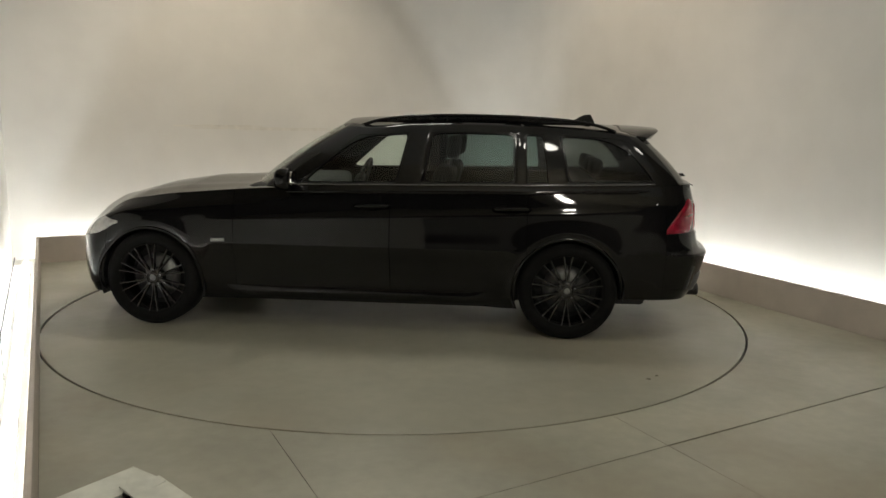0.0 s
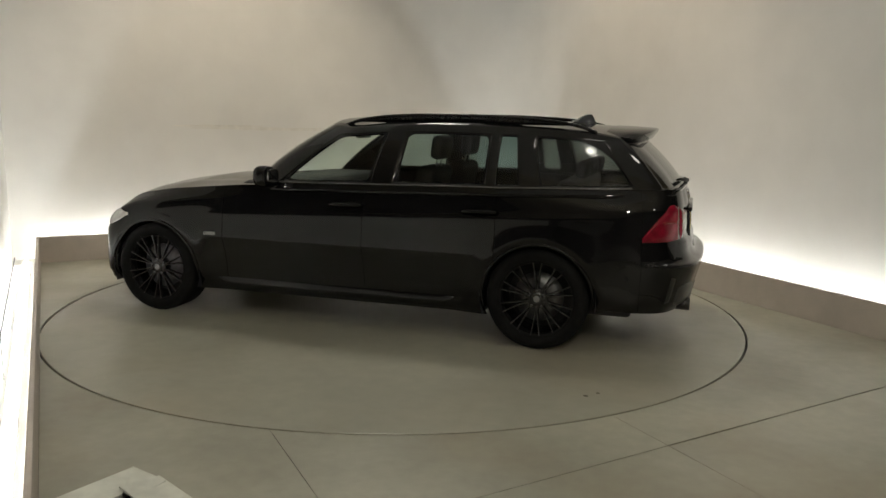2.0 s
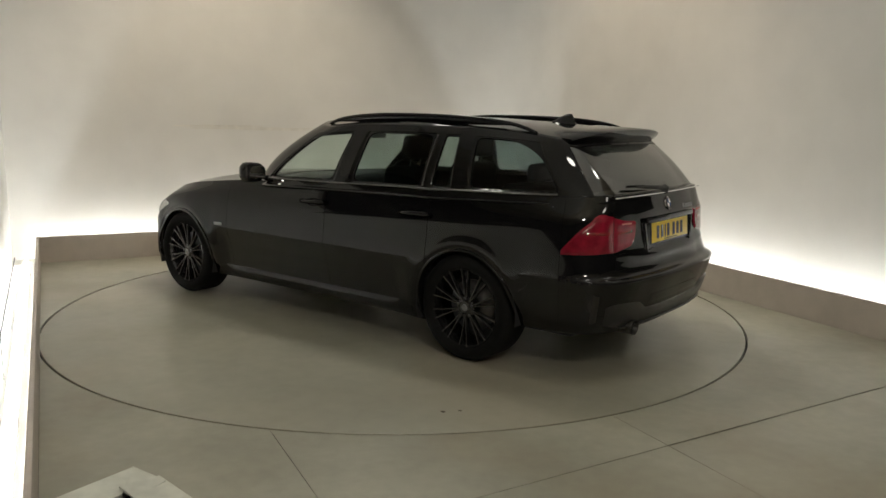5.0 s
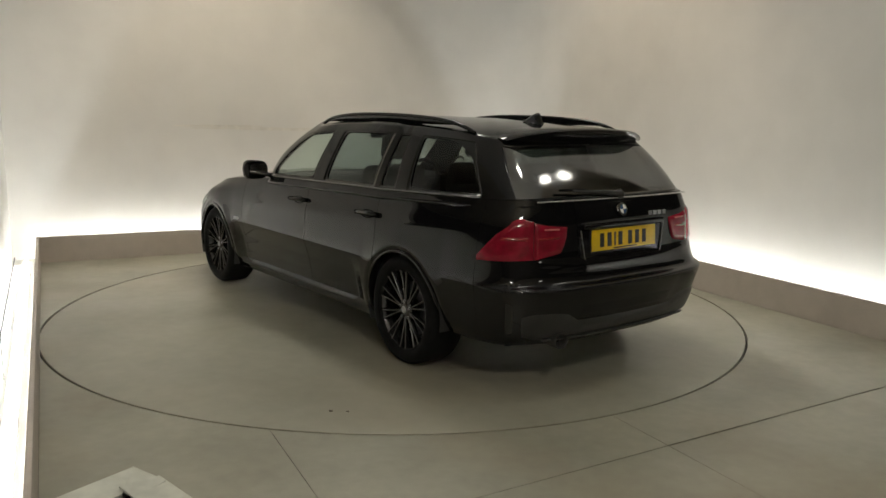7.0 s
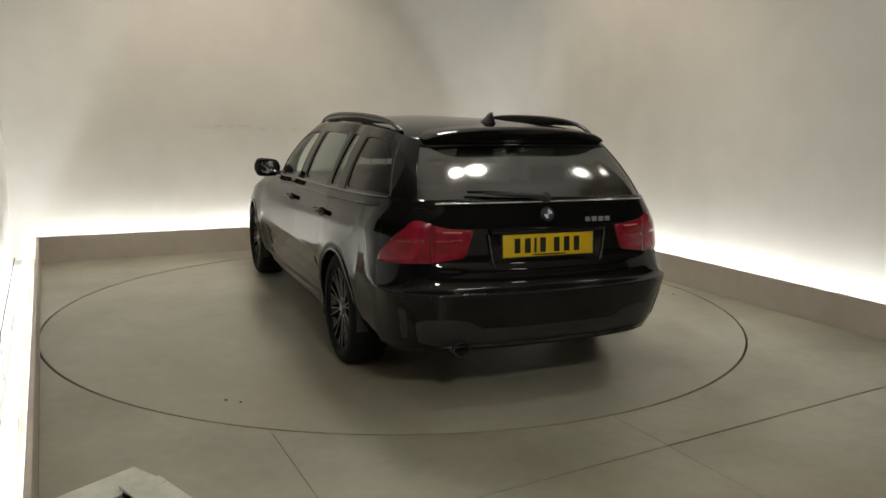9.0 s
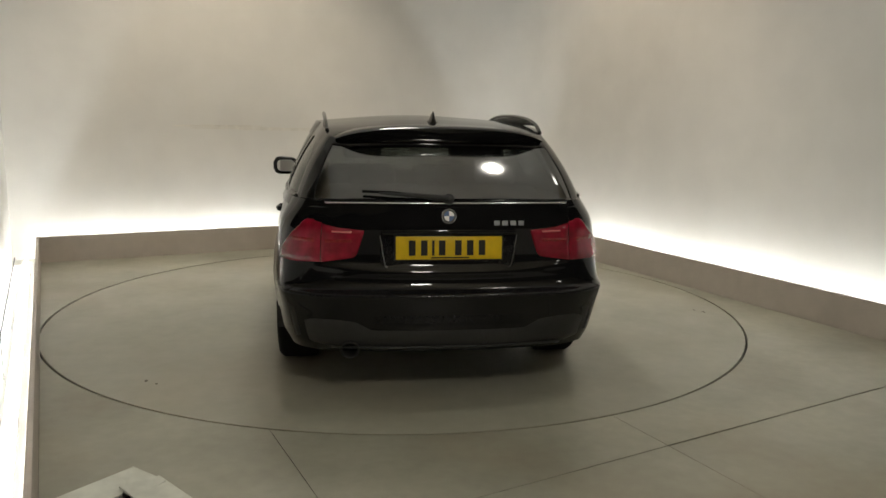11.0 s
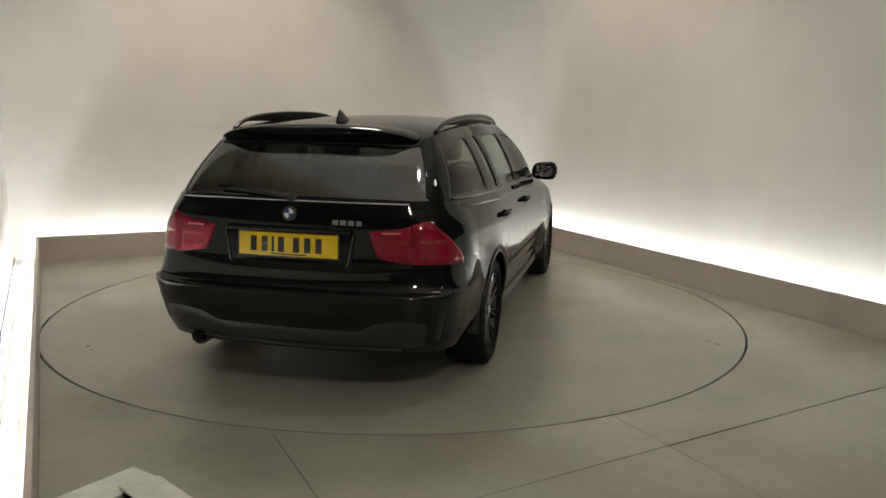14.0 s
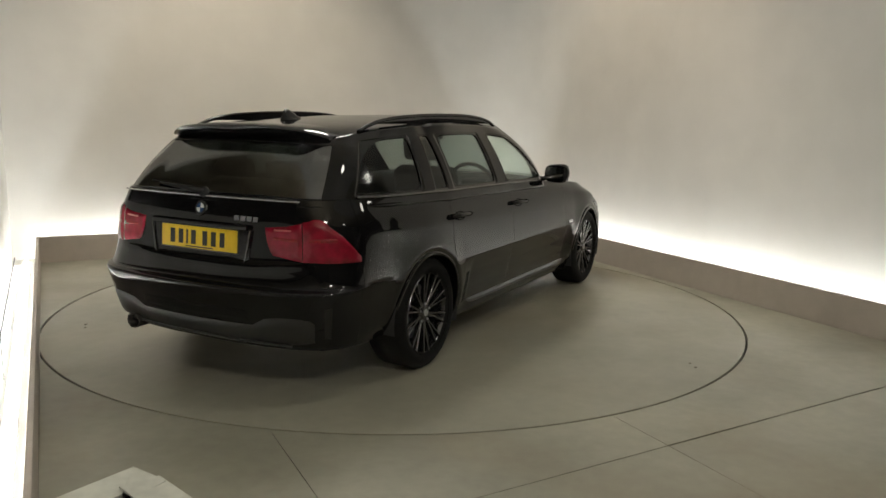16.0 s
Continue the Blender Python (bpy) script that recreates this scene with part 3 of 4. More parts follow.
_gv = set(np.round(np.linspace(-0.10, 1.0, 25), 4))
for _, a, b, c, d, _, _ in PANES:
    _gu = {u for u in _gu if min(abs(u - a), abs(u - b)) > 0.02} | {round(a, 4), round(b, 4)}
    _gv = {v for v in _gv if min(abs(v - c), abs(v - d)) > 0.012} | {round(c, 4), round(d, 4)}
GU, GV = np.array(sorted(_gu)), np.array(sorted(_gv))
_base, _top = catmull(G_BASE, GU), catmull(G_TOP, GU)
HOUSE = np.array([_base + (_top - _base) * v for v in GV])
_flat = np.gradient((_base + _top) / 2, axis=0)
_out = np.stack([-_flat[:, 1], _flat[:, 0], 0 * _flat[:, 0]], 1)
_out /= np.maximum(np.linalg.norm(_out, axis=1, keepdims=True), 1e-6)
if _out[len(GU) // 2, 1] < 0:
    _out = -_out
_bulge = (0.022 + 0.046 * np.exp(-((GU - 2.0) / 1.2) ** 2))[:, None]
HOUSE += np.array([_out * _bulge * 4 * max(v, 0) * (1 - v) for v in GV])


def house_point(j, k, inset, s):
    p = carv(HOUSE[j, k] - _out[k] * inset)
    return p if s > 0 else flip(p)


def house_piece(ua, ub, va, vb, inset, sides):
    bm = bmesh.new()
    ks = [k for k in range(len(GU)) if ua - 1e-4 <= GU[k] <= ub + 1e-4]
    js = [j for j in range(len(GV)) if va - 1e-4 <= GV[j] <= vb + 1e-4]
    for s in sides:
        grid_faces(bm, [[house_point(j, k, inset, s) for k in ks][::s] for j in js])
    bmesh.ops.remove_doubles(bm, verts=bm.verts[:], dist=1e-5)
    bmesh.ops.recalc_face_normals(bm, faces=bm.faces[:])
    return bm


def corner_cut(u, v):
    """Whether a cell belongs to a pane."""
    return any(a < u < b and c < v < d for _, a, b, c, d, _, _ in PANES)


bm = bmesh.new()
for s in (1, -1):
    grid = [[bm.verts.new(house_point(j, k, 0.0, s)) for k in range(len(GU))] for j in range(len(GV))]
    for j in range(len(GV) - 1):
        for k in range(len(GU) - 1):
            if not corner_cut((GU[k] + GU[k + 1]) / 2, (GV[j] + GV[j + 1]) / 2):
                bm.faces.new((grid[j][k], grid[j][k + 1], grid[j + 1][k + 1], grid[j + 1][k])[::s])
bmesh.ops.delete(bm, geom=[v for v in bm.verts if not v.link_faces], context="VERTS")
bmesh.ops.remove_doubles(bm, verts=bm.verts[:], dist=1e-5)
bmesh.ops.recalc_face_normals(bm, faces=bm.faces[:])
pillars = part("pillar_frame", bm, PAINT, car)
sol = pillars.modifiers.new("thickness", "SOLIDIFY")
sol.thickness, sol.offset = 0.022, -1


def house_at(u, v, inset, s):
    """A point of the glasshouse at any column and height share."""
    b, t = catmull(G_BASE, np.array([u]))[0], catmull(G_TOP, np.array([u]))[0]
    o = np.array([np.interp(u, GU, _out[:, k]) for k in range(3)])
    swell = np.interp(u, GU, _bulge[:, 0]) * 4 * max(v, 0) * (1 - v)
    p = carv(b + (t - b) * v + o * (swell - inset))
    return p if s > 0 else flip(p)


# each opening's outline in shares of its field, with the rounding at every corner
OUTLINES = {"front_door_glass": [((0, 0), 0.10), ((1, 0), 0.10), ((1, 1), 0.12), ((0, 1), 0.34)],
            "rear_door_glass": [((0, 0), 0.10), ((1, 0), 0.10), ((1, 1), 0.14), ((0, 1), 0.12)],
            "quarter_glass": [((0, 0), 0.08), ((1, 0), 0.22), ((0.98, 0.45), 0.45), ((0.72, 1), 0.45), ((0, 1), 0.12)]}


def outline(corners):
    """The rounded outline as a closed line of points."""
    out = []
    n = len(corners)
    for k in range(n):
        c, cut = Vector(corners[k][0]), corners[k][1]
        a, b = Vector(corners[k - 1][0]), Vector(corners[(k + 1) % n][0])
        p, q = c + (a - c) * min(cut, 0.48), c + (b - c) * min(cut, 0.48)
        out += [p * (1 - f) ** 2 + c * 2 * f * (1 - f) + q * f * f for f in (i / 8 for i in range(9))]
    return out


def reach(line, centre, angle):
    """How far a ray from the centre goes to meet the closed line."""
    d = Vector((math.cos(angle), math.sin(angle)))
    for p, q in zip(line, line[1:] + line[:1]):
        e, w = q - p, p - centre
        det = d.x * -e.y + e.x * d.y
        if abs(det) > 1e-9:
            t, f = (w.x * -e.y + e.x * w.y) / det, (d.x * w.y - d.y * w.x) / det
            if t > 0 and -1e-6 <= f <= 1 + 1e-6:
                return centre + d * t
    return centre + d * 0.5


for name, a, b, c, d, mat, both in PANES:
    if both:
        ob = part(name, house_piece(a, b, c, d, 0.004, (1, -1)), mat, car, "tinted glass")
        if name == "rear_window":
            rear_window = ob
        continue
    line, mid = outline(OUTLINES[name]), Vector((0.5, 0.5))
    square = [Vector(p) for p in ((0, 0), (1, 0), (1, 1), (0, 1))]
    turns = sorted([math.tau * k / 64 for k in range(64)] + [math.tau * (k + 0.5) / 4 + 1e-5 for k in range(4)])
    inner, rim = [reach(line, mid, t) * 0.97 + mid * 0.03 for t in turns], [reach(square, mid, t) for t in turns]
    for s in (1, -1):
        def spread(points, inset):
            return [house_at(a + (b - a) * p.x, c + (d - c) * p.y, inset, s) for p in points]
        bm = bmesh.new()
        grid_faces(bm, [spread(rim, 0.0), spread([p * 0.5 + q * 0.5 for p, q in zip(inner, rim)], 0.0), spread(inner, 0.0), spread(inner, 0.014)], closed=True)
        bmesh.ops.recalc_face_normals(bm, faces=bm.faces[:])
        part("window_surround", bm, TRIM, car, "gloss black window surround", sharp=40)
        bm = bmesh.new()
        vs = grid_faces(bm, [spread([mid + (p - mid) * f for p in inner], 0.006) for f in (1.02, 0.75, 0.5, 0.25, 0.05)], closed=True)
        bm.faces.new(vs[-1])
        bmesh.ops.recalc_face_normals(bm, faces=bm.faces[:])
        part(name, bm, mat, car, "tinted glass")

# roof skin
bm = bmesh.new()
for s in (1, -1):
    rows = []
    for q in range(13):
        f = q / 12
        row = []
        for k in range(len(GU)):
            e = HOUSE[-1, k]
            x = min(max(e[0], -0.35), 1.36)
            crown = np.interp(x, (-0.35, 0.0, 0.4, 0.9, 1.2, 1.42), (1.372, 1.396, 1.414, 1.421, 1.416, 1.404))
            g = math.sin(f * math.pi / 2)
            p = carv((e[0] * (1 - f) + x * f, e[1] * (1 - f), e[2] + (crown - e[2]) * g))
            row.append(p if s > 0 else flip(p))
        rows.append(row)
    grid_faces(bm, rows)
bmesh.ops.remove_doubles(bm, verts=bm.verts[:], dist=1e-4)
bmesh.ops.recalc_face_normals(bm, faces=bm.faces[:])
part("roof", bm, PAINT, car)

# roof spoiler over the rear window
bm = bmesh.new()
rows = []
for i in range(25):
    y = -0.548 + 1.096 * i / 24
    e = abs(y) / 0.548
    x0, x1 = -0.36 + 0.03 * e * e, -0.625 + 0.125 * e ** 4
    zt, zb = 1.372 - 0.030 * e * e - 0.030 * e ** 6, 1.272 + 0.0 * e
    xb = -0.49 + 0.05 * e ** 2
    rows.append([carv(p) for p in ((x0, y, zt + 0.004), ((x0 + x1) / 2, y, zt), (x1 + 0.012, y, zt - 0.008), (x1, y, zt - 0.016), (x1 + 0.010, y, zt - 0.045 * (1 - 0.5 * e)), (x1 + 0.045, y, zb + 0.016), (xb + 0.02, y, zb), (x0, y, zb + 0.02))])
vs = grid_faces(bm, rows, closed=True)
bm.faces.new(vs[0]), bm.faces.new(vs[-1])
bmesh.ops.recalc_face_normals(bm, faces=bm.faces[:])
spoiler = part("roof_spoiler", bm, PAINT, car, sharp=50)
bm = bmesh.new()
box(bm, -0.008, 0.008, -0.17, 0.17, -0.008, 0.008, Matrix.Translation(carv((-0.572, 0, 1.300))), 0.004)
part("brake_lamp", bm, DEEP_RED, spoiler, "dark red third brake lamp")

# roof rails, mirrors, handles, mouldings, each side its own
for s in (1, -1):
    def at(x, y, z):
        p = carv((x, y, z))
        return p if s > 0 else flip(p)
    bm = bmesh.new()
    rail = [(1.38, 0.600, 1.352), (1.29, 0.609, 1.381), (1.15, 0.614, 1.405), (0.95, 0.616, 1.421), (0.6, 0.614, 1.426), (0.25, 0.610, 1.418), (-0.02, 0.603, 1.399), (-0.15, 0.598, 1.379), (-0.23, 0.594, 1.357), (-0.29, 0.589, 1.334)]
    line = catmull(np.array(rail), np.linspace(0, len(rail) - 1, 49), mirror=False)
    tube(bm, [at(*p) for p in line], 0.011, 10, 0.9)
    bar = part("roof_rail", bm, TRIM, car)
    bm = bmesh.new()
    grid_faces(bm, [[at(p[0], p[1] + 0.0035, p[2] - 0.005) for p in line], [at(p[0], p[1] + 0.004, min(p[2] - 0.012, 1.372)) for p in line], [at(p[0], p[1] - 0.004, min(p[2] - 0.012, 1.372)) for p in line], [at(p[0], p[1] - 0.0035, p[2] - 0.005) for p in line]])
    part("rail_web", bm, TRIM, bar)
    # door mirror
    bm = bmesh.new()
    rows = []
    for i in range(13):
        f = i / 12
        y = 0.825 + 0.20 * f
        swell = max(0.02, 1 - abs(2 * f - 1.02) ** 4.5) ** 0.5 * (0.86 + 0.14 * f)
        hz, hx = 0.070 * swell + 0.004, 0.058 * swell + 0.004
        cx, cz = 1.80 + 0.035 * (1 - f), 1.013 - 0.008 * (1 - f)
        ring = []
        for q in range(18):
            a = math.tau * q / 18
            x = math.copysign(abs(math.cos(a)) ** 0.7, math.cos(a))
            ring.append(at(cx + (max(x, -0.55) if x < 0 else x * 1.25) * hx, y, cz + math.copysign(abs(math.sin(a)) ** 0.75, math.sin(a)) * hz))
        rows.append(ring)
    vs = grid_faces(bm, rows, closed=True)
    bm.faces.new(vs[0]), bm.faces.new(vs[-1])
    bmesh.ops.recalc_face_normals(bm, faces=bm.faces[:])
    mirror = part("door_mirror", bm, PAINT, car)
    bm = bmesh.new()
    rim = [at(1.762, 0.925 + 0.068 * math.copysign(abs(math.cos(a)) ** 0.6, math.cos(a)), 1.012 + 0.046 * math.copysign(abs(math.sin(a)) ** 0.6, math.sin(a))) for a in (math.tau * q / 28 for q in range(28))]
    f = bm.faces.new([bm.verts.new(p) for p in rim])
    made = bmesh.ops.extrude_face_region(bm, geom=[f])["geom"]
    for v in made:
        if isinstance(v, bmesh.types.BMVert):
            v.co.x += 0.02
    bmesh.ops.recalc_face_normals(bm, faces=bm.faces[:])
    part("mirror_glass", bm, MIRROR, mirror, "mirror glass", smooth=False)
    bm = bmesh.new()
    tube(bm, [at(1.80, 0.79, 0.965), at(1.80, 0.83, 0.968), at(1.80, 0.87, 0.978)], 0.026, 10, 0.7)
    part("mirror_arm", bm, TRIM, mirror)
    # mouldings under and over the side glass
    bm = bmesh.new()
    k0 = [k for k in range(len(GU)) if 2.75 <= GU[k] <= 10.1]
    j0 = min(range(len(GV)), key=lambda j: abs(GV[j] - 0.05))
    tube(bm, [house_point(j0, k, -0.003, s) for k in k0], 0.007, 8, 1.0)
    part("window_moulding", bm, MOULD, car, "dark glossy moulding under the side windows")
    # door handles
    for key, hx in ((0, 1.27), (1, 0.37)):
        bm = bmesh.new()
        u = u_at_x(hx)
        w = [skin(u_at_x(hx + d), 0.838 + d * -0.02, h) for d, h in ((0.115, 0.002), (0.10, 0.022), (0.05, 0.031), (-0.05, 0.031), (-0.10, 0.022), (-0.115, 0.002))]
        tube(bm, [p if s > 0 else flip(p) for p in w], [0.012, 0.016, 0.016, 0.016, 0.016, 0.012], 10, 0.9)
        handle = part("door_handle", bm, PAINT, doors[s, key])
        bm = bmesh.new()
        ring = [skin(u_at_x(hx + 0.07 * math.cos(a)), 0.836 + 0.026 * math.sin(a), 0.0025) for a in (math.tau * q / 24 for q in range(24))]
        mid = skin(u, 0.836, -0.012)
        c = bm.verts.new(mid if s > 0 else flip(mid))
        r = [bm.verts.new(p if s > 0 else flip(p)) for p in ring]
        for q in range(24):
            bm.faces.new((c, r[q], r[(q + 1) % 24])[::s])
        part("handle_cup", bm, TRIM, doors[s, key])
    # side indicator plate on the front wing
    bm = bmesh.new()
    rows = [[skin(u_at_x(2.335 - 0.09 * i / 6), 0.584 + 0.022 * j / 3 + 0.002 * i / 6, 0.004 if 0 < i < 6 and 0 < j < 3 else 0.0005) for i in range(7)] for j in range(4)]
    grid_faces(bm, [[p if s > 0 else flip(p) for p in row] for row in rows])
    bmesh.ops.recalc_face_normals(bm, faces=bm.faces[:])
    part("side_indicator", bm, SILVER, car, "small silver side indicator")
    # arch lips and wheel wells
    for cx, cz in WHEELS:
        bm = bmesh.new()
        outer, inner = [], []
        for q in range(49):
            a = math.radians(-22 + 224 * q / 48)
            x, z = cx + ARCH * math.cos(a), cz + ARCH * math.sin(a)
            if z < (0.262 if x < cx and cx < 1 else 0.225):
                continue
            u = u_at_x(x)
            outer.append((skin(u, z, 0.004), skin(u, z, -0.05)))
        rows = []
        for push, depth in ((1.035, 0), (1.02, 0.006), (0.985, 0.007), (0.98, 0.0), (0.985, -0.05)):
            row = []
            for o, _ in outer:
                c = Vector((cx - AX, o.y, cz))
                d = o - c
                y = o.y + depth
                row.append(Vector((c.x + d.x * push, y, c.z + d.z * push)))
            rows.append([p if s > 0 else flip(p) for p in row])
        grid_faces(bm, rows)
        bmesh.ops.recalc_face_normals(bm, faces=bm.faces[:])
        part("wheel_arch_lip", bm, PAINT, car)
        bm = bmesh.new()
        rows = [[at(cx + r * math.cos(a), y, cz + r * math.sin(a)) for a in (math.radians(-19 + (218 if cx > 1 else 207) * q / 30) for q in range(31))] for r, y in ((0.02, 0.55), (0.36, 0.55), (0.36, 0.70), (0.36, 0.865))]
        grid_faces(bm, rows)
        part("wheel_well", bm, MATT, car)
    # sill moulding
    bm = bmesh.new()
    rows = []
    for i in range(41):
        x = 2.36 - 1.94 * i / 40
        taper = min(1, (i + 0.2) / 4, (40.2 - i) / 4)
        rows.append([skin(u_at_x(x), z, o * taper) for z, o in ((0.192, 0.0), (0.205, 0.022), (0.235, 0.026), (0.262, 0.018), (0.285, 0.001))])
    grid_faces(bm, [[p if s > 0 else flip(p) for p in row] for row in rows])
    bmesh.ops.recalc_face_normals(bm, faces=bm.faces[:])
    part("sill_moulding", bm, PAINT, car)
    # headlamp
    bm = bmesh.new()
    rows = []
    for i in range(17):
        f = i / 16
        u = 1.55 + (u_at_x(2.985) - 1.55) * f
        k = int(np.clip(np.searchsorted(US, u), 0, NU - 1))
        zt = min(BODY[TOP, k][2] - 0.008, 0.722)
        zl = 0.578 + 0.105 * f ** 2
        zt = zt - 0.025 * max(0, f - 0.7) / 0.3
        rows.append([skin(u, zl + (zt - zl) * j / 6, 0.010 * math.sin(math.pi * j / 6) ** 0.5 * math.sin(math.pi * (0.03 + 0.94 * f)) ** 0.5) for j in range(7)])
    grid_faces(bm, [[p if s > 0 else flip(p) for p in row] for row in rows])
    bmesh.ops.recalc_face_normals(bm, faces=bm.faces[:])
    part("headlamp", bm, CLEAR, car, "clear headlamp with silver reflector")


# ---- tail lamps ----
def lamp(u0, u1, low, high, mat, s, out=0.010, n=28, m=9, name="tail_lamp", parent=None, label="red tail lamp lens"):
    """A bulging lens on the body's skin between two height lines, each a list of (share, z)."""
    bm = bmesh.new()
    rows = []
    for i in range(n + 1):
        f = i / n
        u = u0 + (u1 - u0) * f
        zl, zh = np.interp(f, *zip(*low)), np.interp(f, *zip(*high))
        row = []
        for j in range(m + 1):
            g = j / m
            b = min(1, 7 * g, 7 * (1 - g), 10 * f, 10 * (1 - f))
            row.append(skin(u, zl + (zh - zl) * g, 0.0006 + out * math.sin(b * math.pi / 2)))
        rows.append([p if s > 0 else flip(p) for p in row])
    grid_faces(bm, rows)
    bmesh.ops.recalc_face_normals(bm, faces=bm.faces[:])
    y = sum((f.normal.x for f in bm.faces))
    if y > 0:
        bmesh.ops.reverse_faces(bm, faces=bm.faces[:])
    return part(name, bm, mat, parent or car, label)


BAND_RED = material("band_red", (0.26, 0.008, 0.016), 0.12, coat=1.0, vary=0.2, scale=60)
U_IN, U_OUT, U_SPLIT = u_at_y(0.415), u_at_x(-0.61), u_at_y(0.625)
for s in (1, -1):
    outer = lamp(U_OUT, U_SPLIT - 0.006, [(0, 0.705), (1, 0.712)], [(0, 0.732), (0.12, 0.785), (0.25, 0.838), (0.48, 0.902), (0.62, 0.917), (0.82, 0.918), (1, 0.904)], RED, s)
    inner = lamp(U_SPLIT + 0.006, U_IN, [(0, 0.712), (0.75, 0.735), (0.84, 0.75), (1, 0.855)], [(0, 0.898), (0.4, 0.88), (1, 0.868)], RED, s, parent=tailgate)
    lamp(U_SPLIT + 0.03, U_IN - 0.16, [(0, 0.80), (1, 0.805)], [(0, 0.83), (1, 0.832)], BAND_RED, s, out=0.0106, n=10, m=4, name="lamp_band", parent=inner, label="dark red band in the lens")
    lamp(U_SPLIT + 0.16, U_IN - 0.18, [(0, 0.852), (1, 0.850)], [(0, 0.872), (1, 0.866)], PINK, s, out=0.0112, n=8, m=3, name="lamp_window", parent=inner, label="pale clear window in the lens")
    lamp(u_at_x(-0.70), U_SPLIT - 0.03, [(0, 0.80), (1, 0.80)], [(0, 0.835), (1, 0.832)], BAND_RED, s, out=0.0106, n=10, m=4, name="lamp_band", parent=outer, label="dark red band in the lens")
    lamp(u_at_y(0.752), u_at_y(0.728), [(0, 0.33), (1, 0.34)], [(0, 0.50), (1, 0.49)], INK, s, out=0.003, n=4, m=8, name="bumper_vent", parent=car, label="narrow black bumper slot")


# ---- tail: plate, badge, lettering, wiper, diffuser, exhaust ----
def tail_frame(y, z, lean=0.0):
    """A pose on the tail: x to the car's right as seen from behind, y up, z backwards."""
    u = u_at_y(abs(y)) if abs(y) > 1e-3 else COLS - 1 - 1e-3
    p = skin(u, z)
    if y < 0:
        p = flip(p)
    q = skin(u, z + 0.04)
    if y < 0:
        q = flip(q)
    up = (q - p).normalized()
    right = Vector((0, -1, 0))
    back = right.cross(up).normalized()
    up = back.cross(right)
    return Matrix(((right.x, up.x, back.x, p.x), (right.y, up.y, back.y, p.y), (right.z, up.z, back.z, p.z), (0, 0, 0, 1)))


PF = tail_frame(0, 0.785)
bm = bmesh.new()
box(bm, -0.335, 0.335, -0.115, 0.075, -0.02, 0.004, PF, 0.012)
part("plate_recess", bm, TRIM, tailgate, sharp=30)
# grey metallic tube put in for the highlights along the recess's edges
bm = bmesh.new()
tube(bm, [PF @ Vector(p) for p in ((-0.338, 0.062, 0.006), (-0.325, -0.02, 0.006), (-0.312, -0.088, 0.006), (-0.297, -0.102, 0.006), (0.297, -0.102, 0.006), (0.312, -0.088, 0.006), (0.325, -0.02, 0.006), (0.338, 0.062, 0.006))], 0.005, 8)
part("recess_glint", bm, MOULD, tailgate, "grey tube for the glints on the plate recess's edges")
bm = bmesh.new()
box(bm, -0.27, 0.27, -0.0625, 0.0625, 0.004, 0.0085, PF, 0.003)
backing = part("plate_backing", bm, INK, tailgate, sharp=30)
bm = bmesh.new()
box(bm, -0.262, 0.262, -0.0565, 0.0565, 0.009, 0.0115, PF, 0.001)
plate = part("number_plate", bm, YELLOW, tailgate, "yellow number plate with dark bars", sharp=30)
x = -0.205
for k in range(7):
    bm = bmesh.new()
    w = 0.016 if k == 2 else 0.046
    inset = 0.002 if k == 2 else 0.007
    box(bm, x + inset, x + w - inset, -0.037, 0.037, 0.0115, 0.0135, PF)
    part("plate_bar", bm, INK, plate, smooth=False)
    x += w + (0.034 if k == 3 else 0.013)
bm = bmesh.new()
box(bm, -0.09, 0.10, -0.052, -0.045, 0.0115, 0.0125, PF)
part("plate_bar", bm, INK, plate, smooth=False)
bm = bmesh.new()
box(bm, -0.33, 0.33, 0.062, 0.09, -0.01, 0.024, PF, 0.008)
part("grip_strip", bm, PAINT, tailgate, sharp=40)

BF = tail_frame(0, 0.937)
bm = bmesh.new()
bmesh.ops.create_cone(bm, cap_ends=True, segments=32, radius1=0.040, radius2=0.037, depth=0.008, matrix=BF @ Matrix.Translation((0, 0, 0.003)))
badge = part("badge", bm, CHROME, tailgate, "round chrome badge", sharp=30)
bm = bmesh.new()
bmesh.ops.create_cone(bm, cap_ends=True, segments=32, radius1=0.034, radius2=0.034, depth=0.002, matrix=BF @ Matrix.Translation((0, 0, 0.008)))
part("badge_ring", bm, INK, badge, smooth=False)
for k in range(4):
    bm = bmesh.new()
    pts = [(0, 0)] + [(0.025 * math.cos(a), 0.025 * math.sin(a)) for a in (math.pi / 2 * (k + q / 6) for q in range(7))]
    bm.faces.new([bm.verts.new(BF @ Vector((px, py, 0.0102))) for px, py in pts])
    part("badge_quarter", bm, BLUE if k % 2 else WHITE, badge, smooth=False)
# model lettering, kept as plain bars
LF = tail_frame(-0.31, 0.903)
for k, w in enumerate((0.030, 0.030, 0.030, 0.028)):
    bm = bmesh.new()
    box(bm, -0.085 + k * 0.041, -0.085 + k * 0.041 + w, -0.012, 0.012, 0.0, 0.006, LF, 0.002)
    part("lettering_bar", bm, SILVER, tailgate, smooth=False)

# strip along the tailgate under the window; its chrome stands in for a reflection
bm = bmesh.new()
tube(bm, [carv((-0.80 - 0.028 * (1 - (y / 0.62) ** 2), y, 1.0)) for y in (-0.60 + 1.2 * i / 20 for i in range(21))], 0.005, 8, 0.9)
part("gate_strip", bm, CHROME, tailgate, "thin strip, chrome in place of a reflection")

